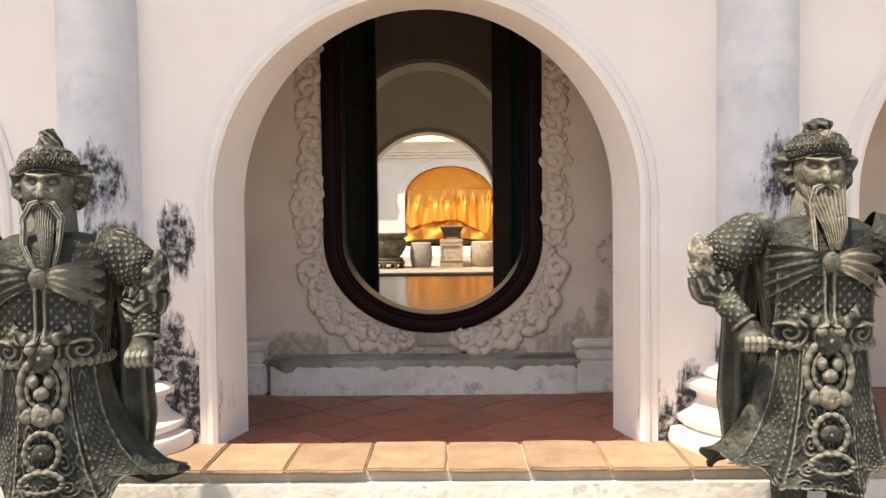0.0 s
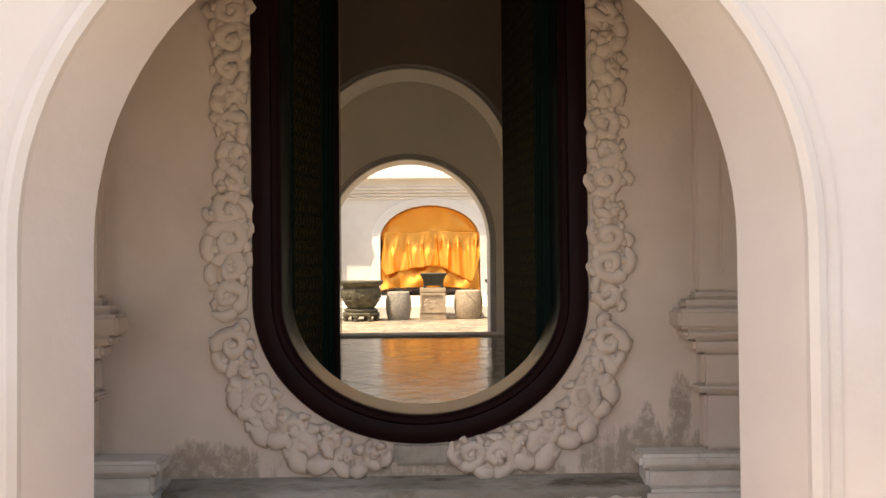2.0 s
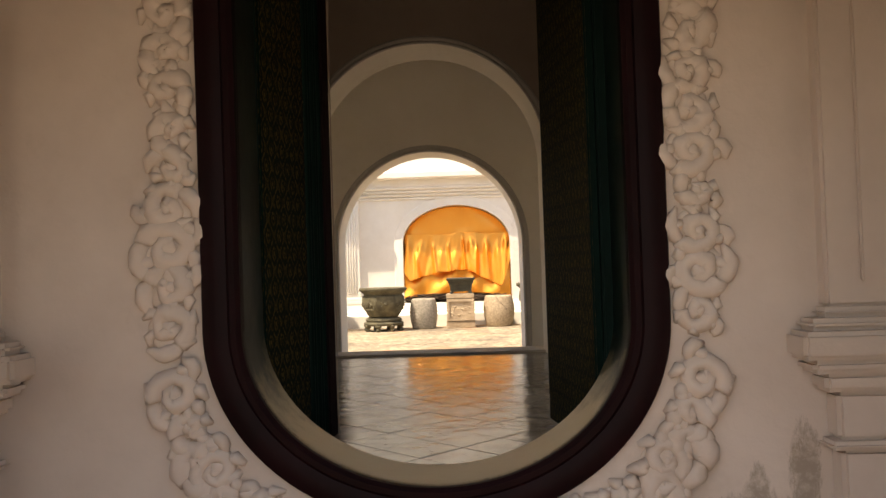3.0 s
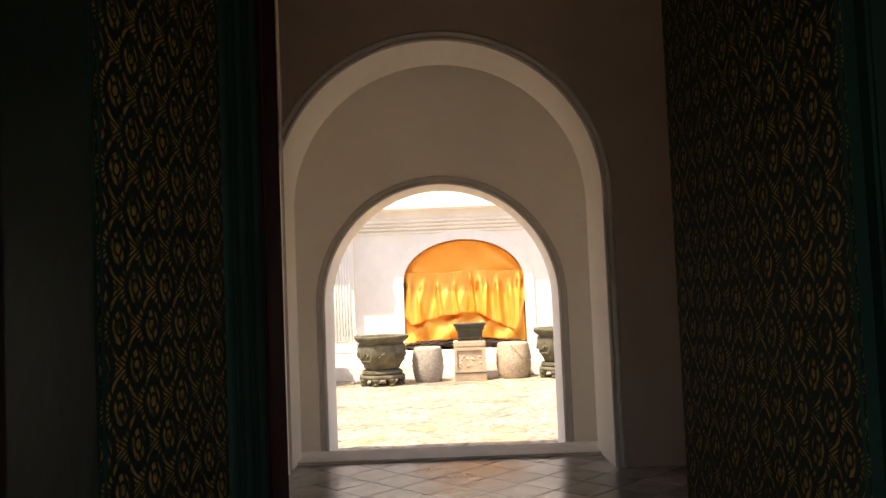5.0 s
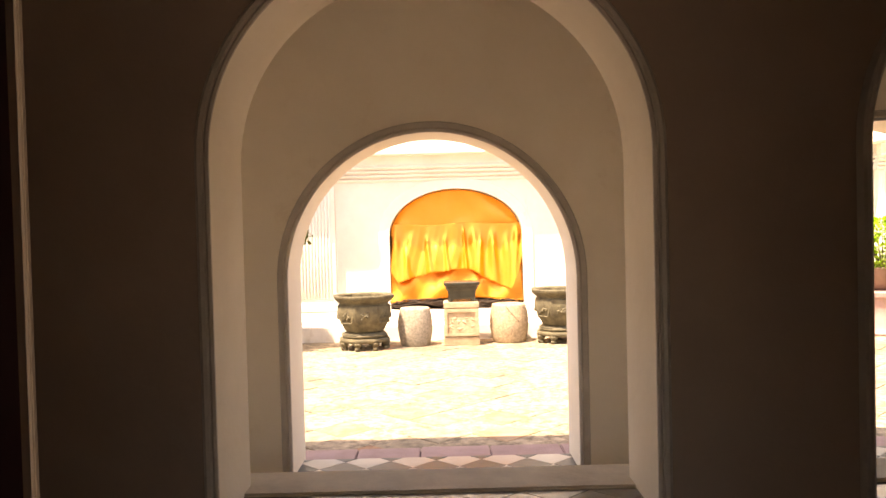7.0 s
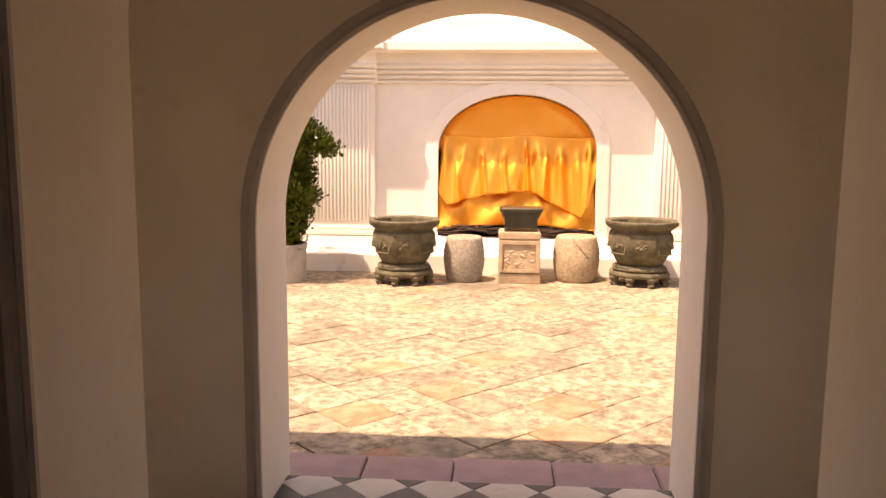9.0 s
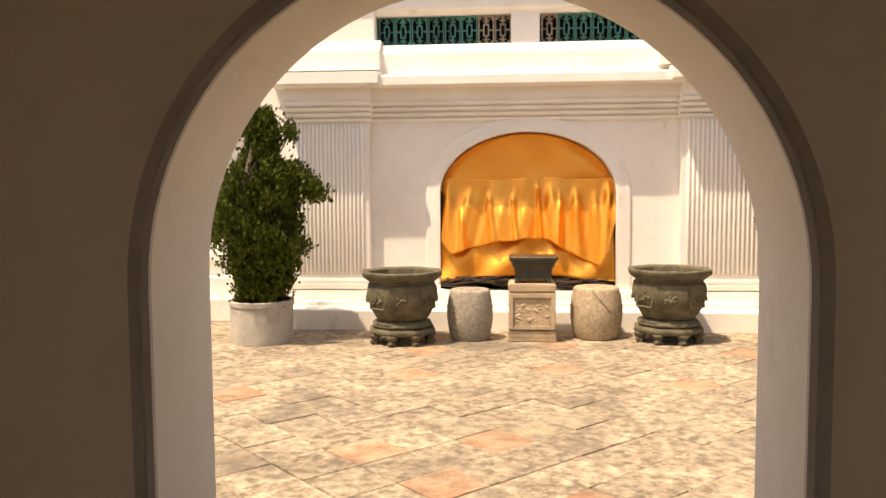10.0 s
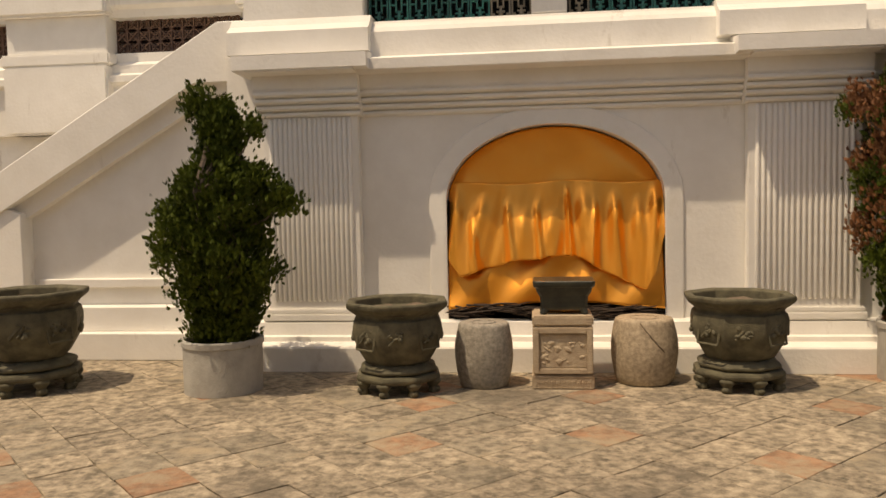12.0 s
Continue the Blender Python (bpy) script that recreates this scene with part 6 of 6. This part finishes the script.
    loft(72, 46, beard, True, False)

    # helmet: carved bowl, rolled rim, neck flaps, finial
    def helmet(u, v):
        a = 2 * math.pi * u
        r, z = lerp_rows([(0.108, 1.388), (0.114, 1.398), (0.109, 1.412), (0.116, 1.445), (0.114, 1.482), (0.090, 1.520), (0.058, 1.535), (0.050, 1.540)], v)
        h = 0.010 * scrolls(u * 17, v * 4.2) * smooth(0.25, 0.35, v) * smooth(0.95, 0.85, v) + 0.006 * abs(math.cos(12 * a)) * (v < 0.2)
        lift = 0.030 * max(0.0, -math.sin(a)) ** 3 * (v < 0.5)
        return Vector(((r + h) * math.cos(a), -0.025 + (r + h) * math.sin(a), z + lift))
    loft(220, 60, helmet)
    for t in (-1, 1):
        limb([(t * 0.118, 0.00, 1.46), (t * 0.135, 0.0, 1.40), (t * 0.125, 0.0, 1.33), (t * 0.105, 0.01, 1.27)], [0.026, 0.034, 0.030, 0.012], lambda u, v: 0.007 * math.cos(16 * v + 6 * u), 40, 34)
    limb([(0, -0.01, 1.51), (0, -0.01, 1.55), (0.004, -0.02, 1.585), (0, -0.025, 1.612)] if crest else [(0, -0.01, 1.50), (0, -0.005, 1.56), (-0.006, 0, 1.61), (-0.016, 0, 1.635)],
         [0.060, 0.052, 0.056, 0.022] if crest else [0.066, 0.046, 0.032, 0.026], lambda u, v: 0.006 * math.cos(2 * math.pi * 6 * u + 12 * v), 56, 34)
    loft(32, 12, lambda u, v: Vector((0.030 * v * math.cos(2 * math.pi * u), -0.155 - 0.020 * (1 - v * v) - 0.003 * math.cos(14 * math.pi * u) * v, 1.505 + 0.030 * v * math.sin(2 * math.pi * u))), True)

    # proportions: long skirted body, high shoulders, narrow head
    b.verts.ensure_lookup_table()
    stretch = ((0.0, 0.0), (0.26, 0.25), (0.455, 0.36), (0.585, 0.47), (0.722, 0.59), (0.795, 0.69), (0.855, 0.775), (0.90, 0.83), (1.0, 0.945), (1.11, 1.085), (1.2, 1.2), (1.4, 1.32))
    heads = ((1.0, 1.04), (1.085, 1.125), (1.225, 1.285), (1.39, 1.450), (1.475, 1.505), (1.54, 1.565), (1.66, 1.645))

    def remap(knots, z):
        for (za, wa), (zb, wb) in zip(knots, knots[1:]):
            if z <= zb:
                return wa + (wb - wa) * (z - za) / (zb - za)
        return z
    for i in range(n_body):
        v = b.verts[i]
        v.co.z = remap(stretch, v.co.z)
    for i in range(n_arms, len(b.verts)):
        v = b.verts[i]
        v.co.x *= 0.86
        v.co.y = -0.03 + (v.co.y + 0.03) * 0.94
        v.co.z = remap(heads, v.co.z)

    # neck, base block
    tube(b, [(0, 0.0, 1.12), (0, -0.005, 1.22), (0, -0.015, 1.42)], [0.120, 0.092, 0.080], 28)
    cham(b, -0.30, 0.30, -0.24, 0.22, -0.26, 0.0, 0.02)
    for v in b.verts:
        v.co += Vector((noise.noise(v.co * 30), noise.noise(v.co * 30 + Vector((9, 0, 0))), noise.noise(v.co * 30 + Vector((0, 9, 0))))) * 0.0022
    for f in pale:
        f.material_index = 1
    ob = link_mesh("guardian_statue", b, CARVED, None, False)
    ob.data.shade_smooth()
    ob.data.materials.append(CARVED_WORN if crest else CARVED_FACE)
    ob.location = at
    ob.rotation_euler = (0, 0, radians(turn))
    return tagged(ob, label, "statue", "guardian statues")


statue((1.527, 2.67, -0.190), -1, 2, 1, "dark carved stone guardian statue with long beard and helmet", 0.275, 0.07, 0.395)
statue((-1.355, 2.61, -0.220), 1, 5, 0, "dark mossy stone guardian statue with drooping moustache and tall helmet", 0.345, 0.10, 0.345, 12)

# ---- floor pieces ----
def diamond_mesh(name, side, thick, mat, seed, rough_edge=0.0, bevel=0.004):
    """A square tile laid on its corner, with worn edges."""
    rnd = random.Random(seed)
    me = bpy.data.meshes.new(name)
    h = side / 2
    base = []
    for x, y in ((-1, -1), (0, -1), (1, -1), (1, 0), (1, 1), (0, 1), (-1, 1), (-1, 0)):
        base.append((x * h + rough_edge * rnd.uniform(-1, 1), y * h + rough_edge * rnd.uniform(-1, 1)))
    c, s = math.cos(math.pi / 4), math.sin(math.pi / 4)
    lev = []
    for inset, z in ((0.0, -thick), (0.0, -bevel), (bevel, 0.0)):
        f = 1 - inset / h
        lev.append([((x * c - y * s) * f, (x * s + y * c) * f, z) for x, y in base])
    verts = lev[0] + lev[1] + lev[2]
    faces = [tuple(range(16, 24))]
    for a, b in ((0, 8), (8, 16)):
        faces += [(a + i, a + (i + 1) % 8, b + (i + 1) % 8, b + i) for i in range(8)]
    me.from_pydata(verts, [], faces)
    me.materials.append(mat)
    return me


def lay(parent, name, x0, x1, y0, y1, z, side, gap, pick, near, jitter=0.0, seed=1, origin=(0.0, 0.0)):
    """Lay tiles on the diagonal over a rectangle, cut along its edges. pick(a, b, rnd) gives the mesh; those inside near are parts, the rest one stuff mesh per material."""
    rnd = random.Random(seed)
    d = (side + gap) / math.sqrt(2)
    far = {}
    for i in range(-200, 200):
        x = origin[0] + i * d
        if not x0 <= x <= x1:
            continue
        for j in range(-200, 200):
            if (i + j) % 2:
                continue
            y = origin[1] + j * d
            if not y0 - d < y < y1 + d:
                continue
            me = pick((i + j) // 2, (i - j) // 2, rnd)
            m = pose(x, y, z + jitter * rnd.uniform(-1, 1), jitter * 60 * rnd.uniform(-1, 1), jitter * 60 * rnd.uniform(-1, 1), 0)
            if y - d < y0 or y + d > y1:
                cut = bmesh.new()
                cut.from_mesh(me)
                for edge, n in ((y0 - y, -1), (y1 - y, 1)):
                    bmesh.ops.bisect_plane(cut, geom=cut.verts[:] + cut.edges[:] + cut.faces[:], plane_co=(0, edge, 0), plane_no=(0, n, 0), clear_outer=True)
                mat = me.materials[0]
                if not cut.faces:
                    cut.free()
                    continue
                me = bpy.data.meshes.new(me.name)
                cut.to_mesh(me)
                cut.free()
                me.materials.append(mat)
            if near[0] <= x <= near[1] and near[2] <= y <= near[3]:
                o = new(name, me)
                o.parent = parent
                o.matrix_basis = m
            else:
                far.setdefault(me.materials[0].name, []).append((me, m))
    for key, items in far.items():
        verts, faces = [], []
        for me, m in items:
            k = len(verts)
            verts += [tuple(m @ v.co) for v in me.vertices]
            faces += [tuple(k + n for n in p.vertices) for p in me.polygons]
        mesh = bpy.data.meshes.new(name + "_field")
        mesh.from_pydata(verts, [], faces)
        mesh.materials.append(bpy.data.materials[key])
        o = new(name + "_field", mesh)
        o.parent = parent
        tagged(o, kind="stuff")


# porch: terracotta on the diagonal
porch_floor = empty("porch_floor", "red terracotta diagonal tile floor of the porch", "floor", kind="structure")
terra = [diamond_mesh("terracotta_tile", 0.300, 0.0055, TERRACOTTA, k, 0.0015) for k in range(4)]
lay(porch_floor, "tile", -HALF, HALF, 3.47, 4.69, Z_PORCH, 0.300, 0.009, lambda i, j, r: terra[r.randrange(4)], (-1.6, 1.7, 3.4, 5.0), 0.0008, 4, (0.03, 3.72))

# step: a row of sandstone blocks
front_step = empty("front_step", "row of worn sandstone blocks edging the porch", "step", kind="structure")
rnd = random.Random(8)
x = -3.414
while x < 3.4:
    w = 0.353
    b = bmesh.new()
    cham(b, 0.003, w - 0.003, 0.0, 0.428, -0.02, 0.0, 0.007)
    bmesh.ops.subdivide_edges(b, edges=[e for e in b.edges if e.calc_length() > 0.1], cuts=3, use_grid_fill=True)
    for v in b.verts:
        v.co += Vector((noise.noise(v.co * 9 + Vector((x * 7, 0, 0))), noise.noise(v.co * 9 + Vector((0, x * 7, 3))), noise.noise(v.co * 11 + Vector((x, 5, 0))))) * 0.006
    o = part("block", b, SANDSTONE, front_step)
    o.location = (x, 3.040 + rnd.uniform(-0.008, 0.008), Z_PORCH + 0.012 + rnd.uniform(-0.003, 0.003))
    x += w

# hall: worn grey stone tiles
hall_tiles = [diamond_mesh("hall_tile", 0.200, 0.011, HALL_TILE, k, 0.001, 0.002) for k in range(3)] 
lay(hall_floor, "tile", -HALF, HALF, 4.96, 8.208, Z_HALL, 0.200, 0.003, lambda i, j, r: hall_tiles[r.randrange(3)], (-1.25, 1.25, 5.7, 8.1), 0.0006, 6, (-0.05, 8.06))

# gallery: black and white on the diagonal
white = [diamond_mesh("white_tile", 0.186, 0.009, MARBLE, k, 0.0008, 0.002) for k in range(2)]
black = [diamond_mesh("black_tile", 0.186, 0.009, SLATE, k, 0.0008, 0.002) for k in range(2)]
lay(gallery_floor, "tile", -HALF, HALF, 8.525, 9.598, Z_GAL, 0.186, 0.002, lambda a, b, r: (white, black)[(a + b) % 2][r.randrange(2)], (-1.4, 1.4, 8.4, 9.6), 0.0004, 7, (0.0, 9.0))

# kerb: mauve stones
kerb = empty("mauve_kerb", "row of mauve kerb stones before the gallery arch", "kerb", kind="structure")
rnd = random.Random(9)
x = -4.0
while x < 4.2:
    w = rnd.uniform(0.36, 0.50)
    b = bmesh.new()
    cham(b, 0.003, w - 0.003, 0.0, 0.300, -0.06, 0.0, 0.006)
    o = part("stone", b, PINK_KERB, kerb)
    o.location = (x, 9.612, Z_YARD + 0.03 + rnd.uniform(-0.003, 0.003))
    x += w

# courtyard: irregular stone slabs on the diagonal
slabs = [diamond_mesh("slab", 0.312, 0.012, SLAB, k, 0.005, 0.003) for k in range(5)]
slabs_red = [diamond_mesh("red_slab", 0.312, 0.012, SLAB_RED, k + 9, 0.005, 0.003) for k in range(2)]
slabs_grey = [diamond_mesh("grey_slab", 0.312, 0.012, SLAB_GREY, k + 19, 0.005, 0.003) for k in range(3)]


def pick_slab(i, j, r):
    u = r.random()
    return r.choice(slabs_red) if u < 0.09 else r.choice(slabs_grey) if u < 0.26 else r.choice(slabs)


lay(courtyard, "slab", -11, 11, 9.915, 15.6, Z_YARD, 0.312, 0.004, pick_slab, (-3.0, 3.2, 9.9, 15.0), 0.003, 12, (0.1, 10.1))
